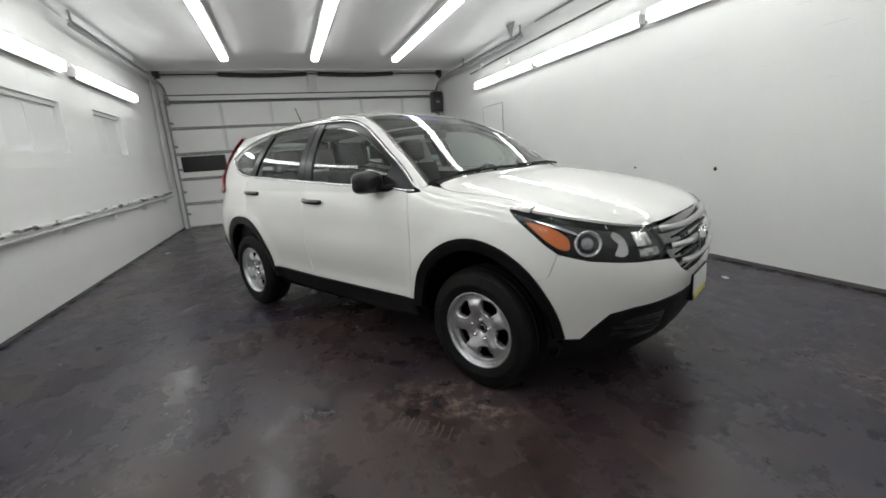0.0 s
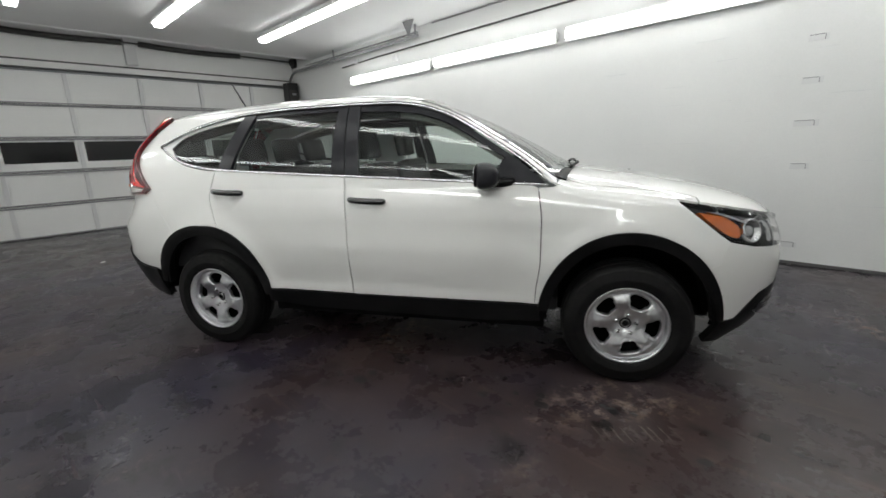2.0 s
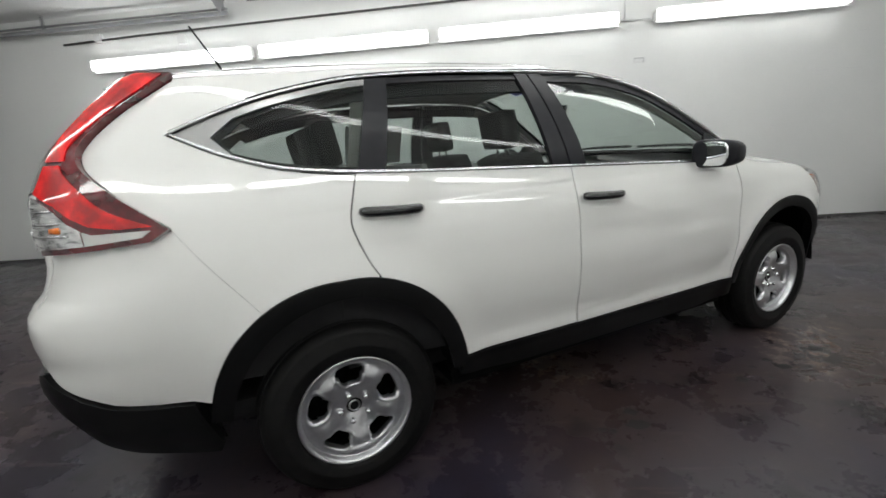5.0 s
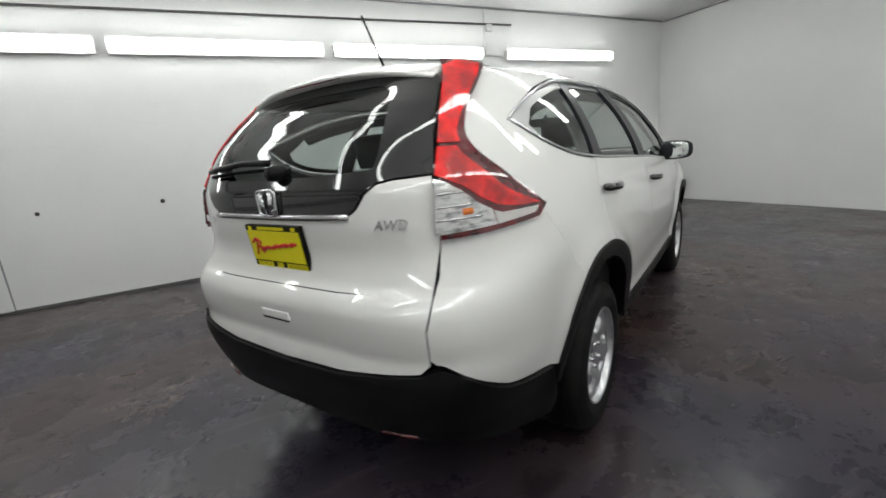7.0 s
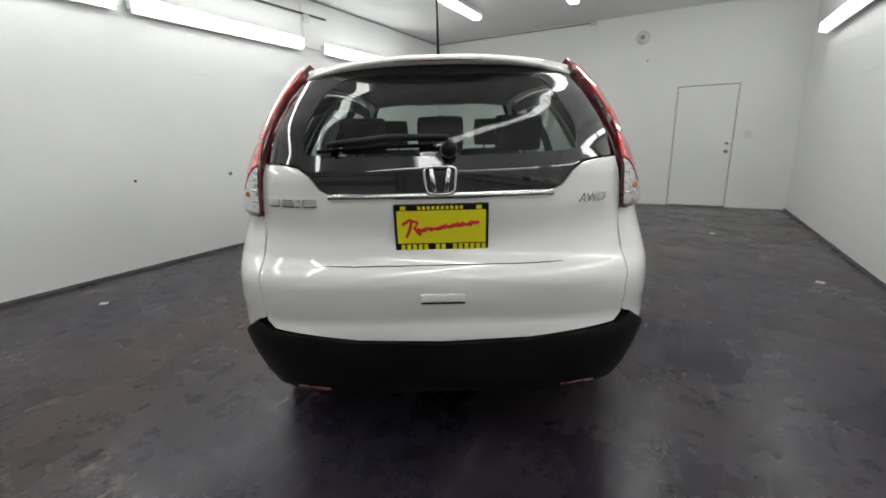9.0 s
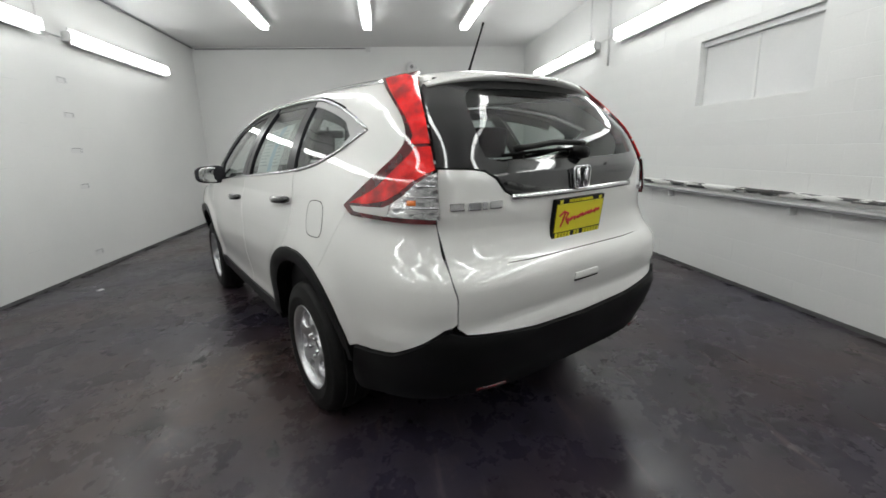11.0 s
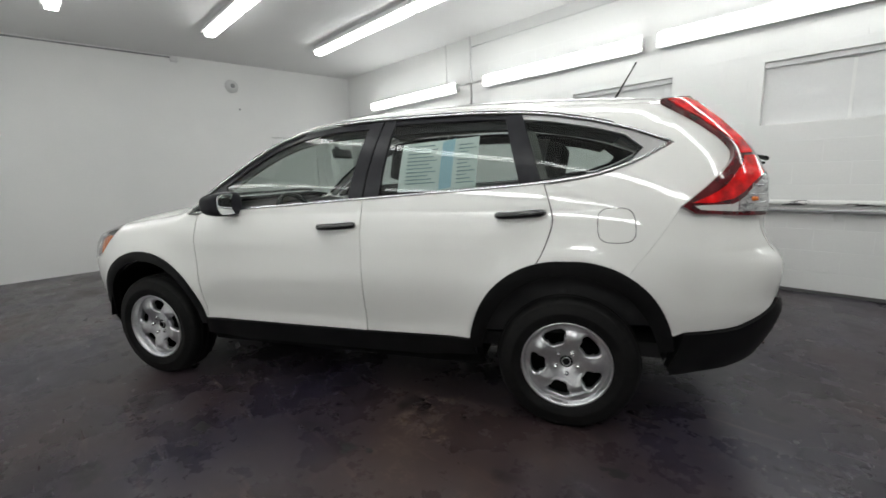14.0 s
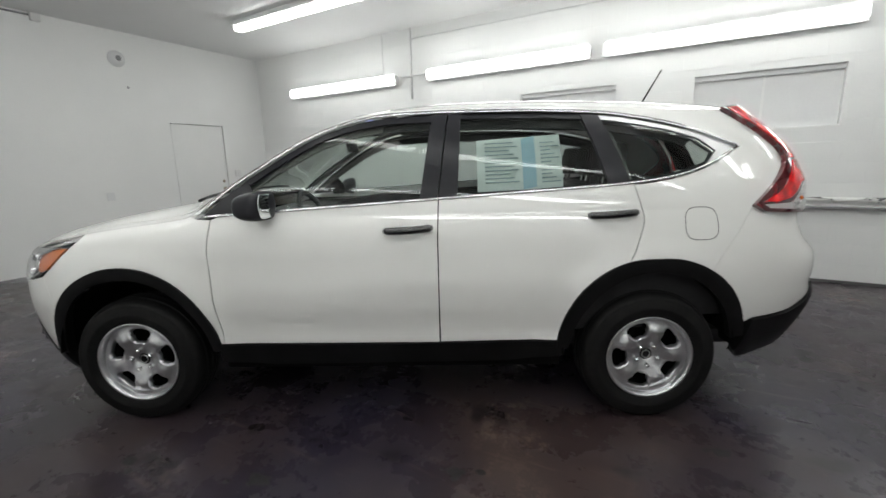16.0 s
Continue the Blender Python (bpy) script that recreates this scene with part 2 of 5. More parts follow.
# ---- garage door at the back ----
gd = thing("garage_door", pose(XR, 0, 0), "white sectional overhead garage door with black windows", "garage door")
H = 2.77 / 5
STILES = [-3.20, -2.15, -1.08, 0.0, 1.05, 2.10, 3.06]
for i in range(5):
    bm = boxed(-0.03, 0.012, GATE[0] + 0.005, GATE[1] - 0.005, i * H + 0.004, (i + 1) * H - 0.004, 0.004)
    if i != 2:
        for a, b in zip(STILES, STILES[1:]):
            box(bm, 0.010, 0.02, a + 0.05, b - 0.05, i * H + 0.08, (i + 1) * H - 0.08, 0.004)
    sec = part("door_section", bm, DOORWHITE, gd)
    part("top_rail", boxed(0.012, 0.045, GATE[0] + 0.01, GATE[1] - 0.01, (i + 1) * H - 0.035, (i + 1) * H - 0.01, 0.004), TRIMGREY, sec)
    part("bottom_rail", boxed(0.012, 0.03, GATE[0] + 0.01, GATE[1] - 0.01, i * H + 0.01, i * H + 0.03, 0.003), TRIMGREY, sec)
    for s in STILES[1:-1]:
        part("stile", boxed(0.012, 0.05, s - 0.03, s + 0.03, i * H + 0.03, (i + 1) * H - 0.04, 0.004), WHITEMETAL, sec)
    if i == 2:
        for a, b in zip(STILES, STILES[1:]):
            part("pane", boxed(0.008, 0.02, a + 0.07, b - 0.07, i * H + 0.15, (i + 1) * H - 0.06), BLACKPANE, sec, "black window pane")
part("header_panel", boxed(-0.03, 0.03, YR + 0.02, YL - 0.02, 2.80, 3.28, 0.004), DOORWHITE, gd)
part("header_gap", boxed(0.0, 0.035, YR + 0.1, YL - 0.1, 2.90, 2.925), DARKMETAL, gd)
part("centre_bracket", boxed(0.03, 0.14, -0.16, 0.02, 2.95, 3.42, 0.006), WHITEMETAL, gd)
part("shaft", sweep(bmesh.new(), [(0.2, -3.2, 3.31), (0.2, 3.1, 3.31)], 0.014, 10), DARKMETAL, gd, "black steel shaft", True)
for a, b in ((-2.07, -0.2), (0.06, 1.88)):
    bm = bmesh.new()
    n = 150
    rs = [0.046 + 0.006 * math.cos(k * math.pi) for k in range(n)]
    sweep(bm, [(0.2, a + (b - a) * k / (n - 1), 3.31 - 0.03 * math.sin(math.pi * k / (n - 1))) for k in range(n)], rs, 12)
    part("torsion_spring", bm, DARKMETAL, gd, "black coiled torsion spring", True)
for y in (YR + 0.1, YL - 0.1):
    bm = bmesh.new()
    bm2 = lathe(bmesh.new(), [(0.02, -0.03), (0.085, -0.03), (0.075, -0.02), (0.075, 0.02), (0.085, 0.03), (0.02, 0.03)], 24)
    bm2.transform(Matrix.Translation((0.2, y, 3.31)))
    part("cable_drum", bm2, DARKMETAL, gd, "", True)
    part("end_bearing_plate", boxed(0.0, 0.28, y - 0.006 + (0.07 if y > 0 else -0.07), y + 0.006 + (0.07 if y > 0 else -0.07), 3.2, 3.42), DARKMETAL, gd)
for y, sgn in ((GATE[0], 1), (GATE[1], -1)):
    part("jamb", boxed(0.0, 0.1, y - 0.05 if sgn > 0 else y - 0.005, y + 0.005 if sgn > 0 else y + 0.05, 0, 2.8), WHITEMETAL, gd)
    bm = boxed(0.03, 0.09, y + sgn * 0.02 - 0.018, y + sgn * 0.02 + 0.018, 0.03, 2.75, 0.004)
    part("vertical_track", bm, TRIMGREY, gd)
    for k in range(6):
        z = 0.3 + k * 0.5
        part("hinge", boxed(0.045, 0.085, y + sgn * 0.03, y + sgn * 0.11, z, z + 0.05, 0.004), TRIMGREY, gd)
    yy = y + sgn * 0.08
    pts = [(0.06, yy, 2.7)] + [(0.06 + 0.4 * (1 - math.cos(a)), yy, 2.7 + 0.38 * math.sin(a)) for a in [k * math.pi / 16 for k in range(1, 9)]] + [(4.5, yy, 3.09)]
    part("ceiling_track", sweep(bmesh.new(), pts, 0.028, 8), TRIMGREY, gd, "galvanised horizontal door track", True)
    part("track_angle", boxed(0.9, 4.5, yy - 0.02, yy + 0.02, 3.13, 3.145), TRIMGREY, gd)
    for k, x in enumerate((2.0, 4.45)):
        part("hanger", boxed(x - 0.02, x + 0.02, yy - 0.006, yy + 0.006, 3.1, ZC + 0.06), TRIMGREY, gd)

# opener motor beside the door
op = thing("door_opener", pose(XR + 0.12, 2.98, 2.35), "black wall-mounted garage door opener box", "door opener")
part("housing", boxed(-0.1, 0.16, -0.11, 0.13, 0.0, 0.5, 0.02), material("black_plastic", (0.012, 0.012, 0.013), 0.35), op)
part("cover", boxed(0.16, 0.18, -0.09, 0.11, 0.06, 0.34, 0.008), DARKMETAL, op)
part("label_plate", boxed(0.18, 0.184, -0.04, 0.06, 0.22, 0.27), material("grey_label", (0.35, 0.35, 0.36), 0.4), op)

# ---- fluorescent strips ----
def strip_light(length, label, group):
    ob = thing("strip_light", Matrix(), label, "ceiling light", group)
    part("housing", boxed(-length / 2 + 0.004, length / 2 - 0.004, -0.05, 0.05, 0.034, 0.10, 0.006), WHITEMETAL, ob)
    part("reflector", boxed(-length / 2 + 0.004, length / 2 - 0.004, -0.088, 0.088, 0.024, 0.034, 0.004), WHITEMETAL, ob)
    for s in (-1, 1):
        bm = bmesh.new()
        box(bm, -length / 4 + 0.027, length / 4 - 0.027, -0.060, 0.060, -0.036, 0.024, 0.027)
        bm.transform(Matrix.Translation((s * length / 4, 0, 0)))
        part("lamp_lens", bm, LENS, ob, "glowing white diffuser", True)
        part("end_cap", boxed(*sorted((s * (length / 2 - 0.012), s * length / 2)), -0.05, 0.05, 0.0, 0.045, 0.004), WHITEMETAL, ob)
    return ob


first = strip_light(2.33, "lit white fluorescent strip light on ceiling", "ceiling strip lights")
spots = []
for y in (-1.72, -0.16, 1.395):
    for k in range(4):
        spots.append(pose(-5.43 + 2.336 * (k + 0.5), y, ZC - 0.102))
first.matrix_world = spots[0]
for m in spots[1:]:
    copy_thing(first, m)
for places, y, z, turn, length in (((-4.12, -1.81, 0.53, 3.17), YL - 0.105, 2.62, -90, 2.22), ((3.52, 0.66, -1.79, -4.43), YR + 0.105, 2.57, 90, 2.31)):
    lamp = strip_light(length, "lit white fluorescent strip light on wall", "wall strip lights")
    lamp.matrix_world = pose(places[0], y, z, turn, 0, 0)
    for x in places[1:]:
        copy_thing(lamp, pose(x, y, z, turn, 0, 0))

# ---- small fixtures on the walls ----
def pipe(name, pts, radius, mat, label, category="pipe"):
    return tagged(part(name, sweep(bmesh.new(), pts, radius, 10), mat, None, "", True), label, category)


# ledge of old pipe and steel angle along the block wall
led = thing("wall_rail", pose(0, YR, 0.0), "pipe rail with peeling white and black paint along wall", "rail")
bm = bmesh.new()
n = 130
sweep(bm, [(1.2 - 8.1 * k / n, 0.05, 0.845 + 0.02 * k / n) for k in range(n + 1)], [0.026 + 0.006 * noise.noise(Vector((k * 0.9, 3.1, 0))) for k in range(n + 1)], 10)
part("upper_pipe", bm, PEEL, led, "peeling painted pipe", True)
part("steel_angle", boxed(-6.9, 1.2, 0.0, 0.075, 0.788, 0.800, 0.003), WHITEMETAL, led)
part("angle_lip", boxed(-6.9, 1.2, 0.062, 0.074, 0.770, 0.788, 0.003), TRIMGREY, led)
for k in range(6):
    x = 0.6 - 1.4 * k
    part("bracket", boxed(x - 0.012, x + 0.012, 0.0, 0.06, 0.70, 0.79, 0.003), WHITEMETAL, led)

pipe("wall_conduit", [(2.12, YR + 0.02, 2.27), (2.12, YR + 0.02, ZC)], 0.014, WHITEMETAL, "white painted conduit up the block wall", "conduit")
pipe("wall_conduit", [(2.65, YR + 0.015, 2.62), (2.65, YR + 0.015, ZC)], 0.009, WHITEMETAL, "thin white painted conduit up the block wall", "conduit")
pipe("wall_conduit", [(2.12, YR + 0.012, 3.12), (-1.2, YR + 0.012, 3.12)], 0.008, WHITEMETAL, "thin white painted conduit along the block wall", "conduit")
pipe("wall_conduit", [(2.31, YR + 0.03, 2.60), (1.86, YR + 0.03, 2.60)], 0.010, WHITEMETAL, "short white conduit joining two strip lights", "conduit")
pipe("wall_conduit", [(1.68, YL - 0.03, 2.60), (2.02, YL - 0.03, 2.60)], 0.010, WHITEMETAL, "short white conduit joining two strip lights", "conduit")
pipe("wall_conduit", [(-7.15, YR + 0.05, 3.2), (-6.95, YR + 0.05, 0.92)], 0.03, WHITEMETAL, "white downpipe beside the garage door", "pipe")
dark = [(-5.6, YL - 0.03, 2.93), (-4.5, YL - 0.03, 2.96), (-2.34, YL - 0.03, 2.985), (0.0, YL - 0.03, 3.01), (2.2, YL - 0.03, 3.04)]
pipe("gas_pipe", dark, 0.014, DARKMETAL, "dark rusty pipe high along the white wall", "pipe")
pipe("wall_conduit", [(1.72, YL - 0.02, 2.62), (1.72, YL - 0.02, 3.24)], 0.008, WHITEMETAL, "thin white painted conduit on wall", "conduit")
for x, z in ((1.80, 2.985), (-3.95, 2.86), (-5.1, 2.98)):
    jb = tagged(part("junction_box", boxed(x - 0.05, x + 0.05, YL - 0.05, YL - 0.002, z - 0.05, z + 0.05, 0.006), WHITEMETAL), "small white electrical junction box on wall", "junction box")
# track hanger plate near the ceiling
hg = thing("track_hanger", pose(-3.2, 2.80, 3.0), "grey triangular steel track hanger under ceiling", "bracket")
bm = bmesh.new()
tri = [bm.verts.new(p) for p in ((-0.13, 0, 0.27), (0.13, 0, 0.27), (0.0, 0, 0.02))]
f0 = bm.faces.new(tri)
ex = bmesh.ops.extrude_face_region(bm, geom=[f0])
for v in (g for g in ex["geom"] if isinstance(g, bmesh.types.BMVert)):
    v.co.y += 0.012
bmesh.ops.recalc_face_normals(bm, faces=bm.faces)
part("plate", bm, TRIMGREY, hg)

# holes, chips and cracks in the left wall
for x, z, rr in ((0.29, 0.922, 0.018), (-0.80, 0.93, 0.012), (-2.75, 0.985, 0.02), (-3.86, 0.99, 0.018)):
    bm = lathe(bmesh.new(), [(0.0, -0.006), (rr * 0.6, -0.005), (rr, -0.001), (rr * 1.2, 0.0)], 14)
    bm.transform(Matrix.Translation((x, YL, z)))
    tagged(part("bolt_stub", bm, SPOT, None, "", True), "small dark rusty bolt stub in white wall", "bolt", "wall bolts")
rng = random.Random(11)
for z in (2.14, 1.77, 1.385, 0.98, 0.20):
    w = 0.05 + 0.05 * rng.random()
    bm = boxed(1.92 - w, 1.92 + w, YL - 0.006, YL + 0.004, z - 0.03, z + 0.03, 0.004)
    pt = tagged(part("wall_patch", bm, PATCH), "rough filled patch in the painted wall", "patch", "wall patches")
    part("crack", boxed(1.92 - w * 0.9, 1.92 + w * 0.6, YL - 0.009, YL - 0.005, z + 0.02, z + 0.026), TRIMGREY, pt)
    part("crack", boxed(1.92 + w * 0.6, 1.92 + w * 0.6 + 0.006, YL - 0.008, YL - 0.004, z - 0.025, z + 0.02), TRIMGREY, pt)
bm = bmesh.new()
for k in range(46):
    x, z = rng.uniform(-4.5, 5.3), 0.205 * rng.randint(1, 12) + rng.uniform(-0.01, 0.01)
    w = rng.uniform(0.08, 0.4)
    pts = [(x + w * i / 6, YL - 0.001, z + 0.004 * rng.uniform(-1, 1)) for i in range(7)]
    sweep(bm, pts, [0.0005] + [rng.uniform(0.0012, 0.003) for _ in range(5)] + [0.0005], 5)
tagged(part("plaster_cracks", bm, PATCH), "fine horizontal ridges and cracks in the white wall paint", "cracks", kind="stuff")
# closed door in the left wall, near the garage door
d2 = tagged(part("door_2", boxed(-5.10, -4.26, YL - 0.012, YL, 0.015, 2.155, 0.004), WALL), "closed scuffed white door in the side wall", "door", kind="structure")
for a, b, c, d in ((-5.125, -5.10, 0.0, 2.17), (-4.26, -4.245, 0.0, 2.17), (-5.125, -4.245, 2.155, 2.17), (-5.125, -4.245, 0.0, 0.015)):
    part("door_gap", boxed(a, b, YL - 0.006, YL, c, d), TRIMGREY, d2)
for z, rr in ((0.96, 0.03), (1.09, 0.024)):
    bm = lathe(bmesh.new(), [(0.0, -0.05), (rr * 0.8, -0.046), (rr, -0.03), (rr * 0.5, -0.012), (rr, -0.006), (rr, 0.0)], 18)
    bm.transform(Matrix.Translation((-4.34, YL - 0.012, z)))
    part("door_handle", bm, BRASS, d2, "dull metal door knob", True)

# end wall: detector, boxes, switch, conduit, leaning board
det = thing("smoke_detector", pose(XF, -0.965, 2.885), "round white smoke detector on end wall", "smoke detector")
bm = lathe(bmesh.new(), [(0.0, -0.08), (0.05, -0.078), (0.075, -0.06), (0.09, -0.03), (0.11, -0.02), (0.11, 0.0)], 28)
bm.transform(Matrix.Rotation(radians(-90), 4, "Z"))
part("body", bm, PATCH, det, "", True)
bm = lathe(bmesh.new(), [(0.0, -0.09), (0.034, -0.088), (0.04, -0.07)], 18)
bm.transform(Matrix.Rotation(radians(-90), 4, "Z"))
part("grille", bm, TRIMGREY, det, "", True)
tagged(part("junction_box", boxed(XF - 0.06, XF, -0.17, -0.07, 3.17, 3.26, 0.008), WHITEMETAL), "small white electrical junction box on end wall", "junction box")
pipe("wall_conduit", [(XF - 0.015, -0.12, 3.235), (XF - 0.015, 3.1, 3.235)], 0.012, TRIMGREY, "grey conduit along the top of end wall", "conduit")
pipe("ceiling_conduit", [(XF, YL - 0.02, ZC - 0.02), (-3.0, YL - 0.02, ZC - 0.02)], 0.012, TRIMGREY, "grey conduit where wall meets ceiling", "conduit")
sw = tagged(part("wall_switch", boxed(XF - 0.012, XF, -2.74, -2.63, 1.15, 1.27, 0.004), WHITEMETAL), "white light switch plate beside door", "switch")
part("toggle", boxed(XF - 0.022, XF - 0.012, -2.692, -2.678, 1.2, 1.225, 0.002), PATCH, sw)
ot = tagged(part("wall_socket", boxed(XF - 0.012, XF, -0.66, -0.56, 0.88, 1.0, 0.004), PATCH), "white electrical outlet plate on end wall", "socket")
tagged(part("bolt_stub", boxed(XF - 0.012, XF, -1.08, -1.05, 2.49, 2.52, 0.003), TRIMGREY), "small grey screw stub on end wall", "bolt", "wall bolts")
bm = boxed(-0.28, 0.28, -0.006, 0.006, 0.0, 0.60, 0.003)
bm.transform(Matrix.Translation((5.14, 2.71, 0.0)) @ Matrix.Rotation(radians(-49), 4, "Z") @ Matrix.Rotation(radians(-8), 4, "X"))
tagged(part("leaning_board", bm, BOARD), "white square board leaning in the wall corner", "board")
# scraps on the floor
for x, y in ((-4.4, -2.95), (3.2, -2.2), (-1.6, 2.4), (0.9, 2.6), (1.4, -2.9), (-4.5, -1.5)):
    bm = boxed(-0.03, 0.03, -0.018, 0.018, 0.0, 0.01, 0.003)
    bm.transform(Matrix.Translation((x, y, 0.001)) @ Matrix.Rotation(rng.uniform(0, 3), 4, "Z"))
    tagged(part("paper_scrap", bm, BOARD), "small crumpled white paper scrap on floor", "scrap", "floor scraps")

# ---- the car: x forward, y to its left, z up, from the middle of the wheelbase on the floor ----
from mathutils import geometry

# dried oil drips and a scraped tread print on the floor
rng = random.Random(23)
bm = bmesh.new()
for x, y, rad, count in ((0.41, -1.05, 0.05, 4), (1.33, -0.60, 0.04, 5), (1.05, -0.72, 0.03, 3), (1.62, -0.42, 0.035, 5), (2.05, -0.52, 0.03, 3), (-1.89, 0.27, 0.045, 2), (-0.18, 1.39, 0.05, 5), (0.45, 1.60, 0.04, 4), (-0.9, 0.95, 0.04, 4)):
    for k in range(count):
        cx, cy = (x, y) if k == 0 else (x + rng.gauss(0, 0.09), y + rng.gauss(0, 0.07))
        size = rad * (1 if k == 0 else rng.uniform(0.3, 0.7))
        ring = [bm.verts.new((cx + size * (1 + 0.35 * rng.uniform(-1, 1)) * math.cos(a), cy + 0.7 * size * (1 + 0.35 * rng.uniform(-1, 1)) * math.sin(a), 0.0008)) for a in [i * math.tau / 14 for i in range(14)]]
        hub = bm.verts.new((cx, cy, 0.0022))
        for i in range(14):
            bm.faces.new((ring[i], ring[(i + 1) % 14], hub))
tagged(part("oil_drips", bm, painted("dried_oil", (0.008, 0.007, 0.008), (0.014, 0.012, 0.012), 0.5, 60, 0.2, 8)), "dark dried oil drips spattered on the floor", "stain", kind="stuff")
bm = bmesh.new()
for k in range(9):
    x, y = 1.60 + 0.032 * k, -0.60 + 0.028 * k + 0.01 * rng.uniform(-1, 1)
    pts = [(x + 0.016 * i + 0.004 * rng.uniform(-1, 1), y - 0.012 * i, 0.0012) for i in range(7)]
    sweep(bm, pts, [0.0004] + [rng.uniform(0.002, 0.0055) for _ in range(5)] + [0.0004], 5, 0.2)
tagged(part("tread_print", bm, painted("scraped_concrete", (0.13, 0.105, 0.085), (0.08, 0.066, 0.056), 0.7, 50, 0.2, 12)), "pale scraped tyre tread print on dark floor", "stain", kind="stuff")

CARM = pose(0, 0, 0, 0, 0, 28.6)
AXLE, TRACK, HUBZ, TYRE = 1.305, 0.80, 0.328, 0.332


def paint_material():
    m = material("pearl_white_paint", (0.80, 0.79, 0.745), 0.3, Coat_Weight=1.0, Coat_Roughness=0.015, Coat_IOR=1.85)
    t, b = nodes_of(m)
    fine = noise_of(t, 900, 2)
    t.links.new(ramp(t, fine, [(0.3, (0.83, 0.825, 0.80)), (0.7, (0.88, 0.875, 0.85))]), b.inputs["Base Color"])
    return m


def glass_material(name, tint, ior=1.5):
    m = bpy.data.materials.new(name)
    m.use_nodes = True
    t = m.node_tree
    t.nodes.remove(t.nodes["Principled BSDF"])
    tr = node(t, "ShaderNodeBsdfTransparent")
    tr.inputs[0].default_value = (*tint, 1)
    gl = node(t, "ShaderNodeBsdfGlossy", Roughness=0.01)
    lw = node(t, "ShaderNodeLayerWeight", Blend=0.5)
    pw = node(t, "ShaderNodeMath")
    pw.operation = "POWER"
    t.links.new(lw.outputs["Facing"], pw.inputs[0])
    pw.inputs[1].default_value = 4.0
    fr = node(t, "ShaderNodeMath")
    fr.operation = "MULTIPLY_ADD"
    t.links.new(pw.outputs[0], fr.inputs[0])
    fr.inputs[1].default_value, fr.inputs[2].default_value = 0.9, 0.045
    mx = node(t, "ShaderNodeMixShader")
    t.links.new(fr.outputs[0], mx.inputs[0])
    t.links.new(tr.outputs[0], mx.inputs[1])
    t.links.new(gl.outputs[0], mx.inputs[2])
    t.links.new(mx.outputs[0], t.nodes["Material Output"].inputs[0])
    return m


def textured_plastic(name, color, rough, scale=260, relief=0.25):
    m = material(name, color, rough, Specular_IOR_Level=0.2)
    t, b = nodes_of(m)
    n = noise_of(t, scale, 3)
    big = noise_of(t, 5, 4)
    c2 = tuple(min(1, c * 1.5 + 0.004) for c in color)
    t.links.new(ramp(t, big, [(0.35, color), (0.7, c2)]), b.inputs["Base Color"])
    bump(t, b, n, relief, 0.001)
    return m


def tyre_material():
    m = material("tyre_rubber", (0.006, 0.006, 0.006), 0.6, Specular_IOR_Level=0.2)
    t, b = nodes_of(m)
    n = noise_of(t, 30, 5)
    t.links.new(ramp(t, n, [(0.3, (0.004, 0.004, 0.0045)), (0.75, (0.010, 0.0095, 0.009))]), b.inputs["Base Color"])
    bump(t, b, n, 0.2, 0.002)
    return m


def rim_material():
    m = material("silver_wheel_paint", (0.64, 0.64, 0.66), 0.28, 0.92, Coat_Weight=0.5, Coat_Roughness=0.08)
    t, b = nodes_of(m)
    n = noise_of(t, 40, 5)
    t.links.new(ramp(t, n, [(0.3, (0.58, 0.58, 0.60)), (0.7, (0.68, 0.68, 0.70))]), b.inputs["Base Color"])
    return m


def lens_red(name, color, rough=0.08):
    m = material(name, color, rough, Coat_Weight=1.0, Coat_Roughness=0.02)
    t, b = nodes_of(m)
    # noise paints bright glints and darker facets into the lens colour
    n = noise_of(t, 14, 3, 0.5)
    t.links.new(ramp(t, n, [(0.35, tuple(v * 0.5 for v in color)), (0.6, tuple(min(1, v * 1.25) for v in color)), (0.72, tuple(min(1, v * 1.25 + 0.05) for v in color))]), b.inputs["Base Color"])
    return m


def reflector_material(name="clear_lamp_reflector"):
    m = material(name, (0.62, 0.62, 0.62), 0.14, 0.85, Coat_Weight=1.0)
    t, b = nodes_of(m)
    c = node(t, "ShaderNodeTexCoord")
    mp = node(t, "ShaderNodeMapping")
    mp.inputs["Scale"].default_value = (26, 26, 75)
    t.links.new(c.outputs["Object"], mp.inputs[0])
    v = node(t, "ShaderNodeTexNoise", Scale=1.0, Detail=2.0)
    t.links.new(mp.outputs[0], v.inputs["Vector"])
    t.links.new(ramp(t, v.outputs[0], [(0.34, (0.22, 0.22, 0.225)), (0.46, (0.62, 0.62, 0.62)), (0.60, (0.82, 0.82, 0.81))]), b.inputs["Base Color"])
    bump(t, b, v.outputs[0], 0.35, 0.01)
    return m


PAINT = paint_material()
CLAD = textured_plastic("black_grained_plastic", (0.0038, 0.0038, 0.004), 0.45)
GLOSSBLACK = material("gloss_black", (0.006, 0.006, 0.007), 0.06, Coat_Weight=1.0)
PILLAR = textured_plastic("satin_black_pillar", (0.016, 0.016, 0.019), 0.28, 400, 0.05)
CHROME = material("chrome", (0.72, 0.72, 0.73), 0.12, 1.0)
SATIN = material("satin_silver", (0.5, 0.5, 0.5), 0.3, 1.0)
SHELL = material("dark_inner_shell", (0.004, 0.004, 0.004), 0.8, Specular_IOR_Level=0.1)
GLASS_F = glass_material("window_glass", (0.76, 0.82, 0.79))
GLASS_R = glass_material("tinted_rear_glass", (0.66, 0.71, 0.69))
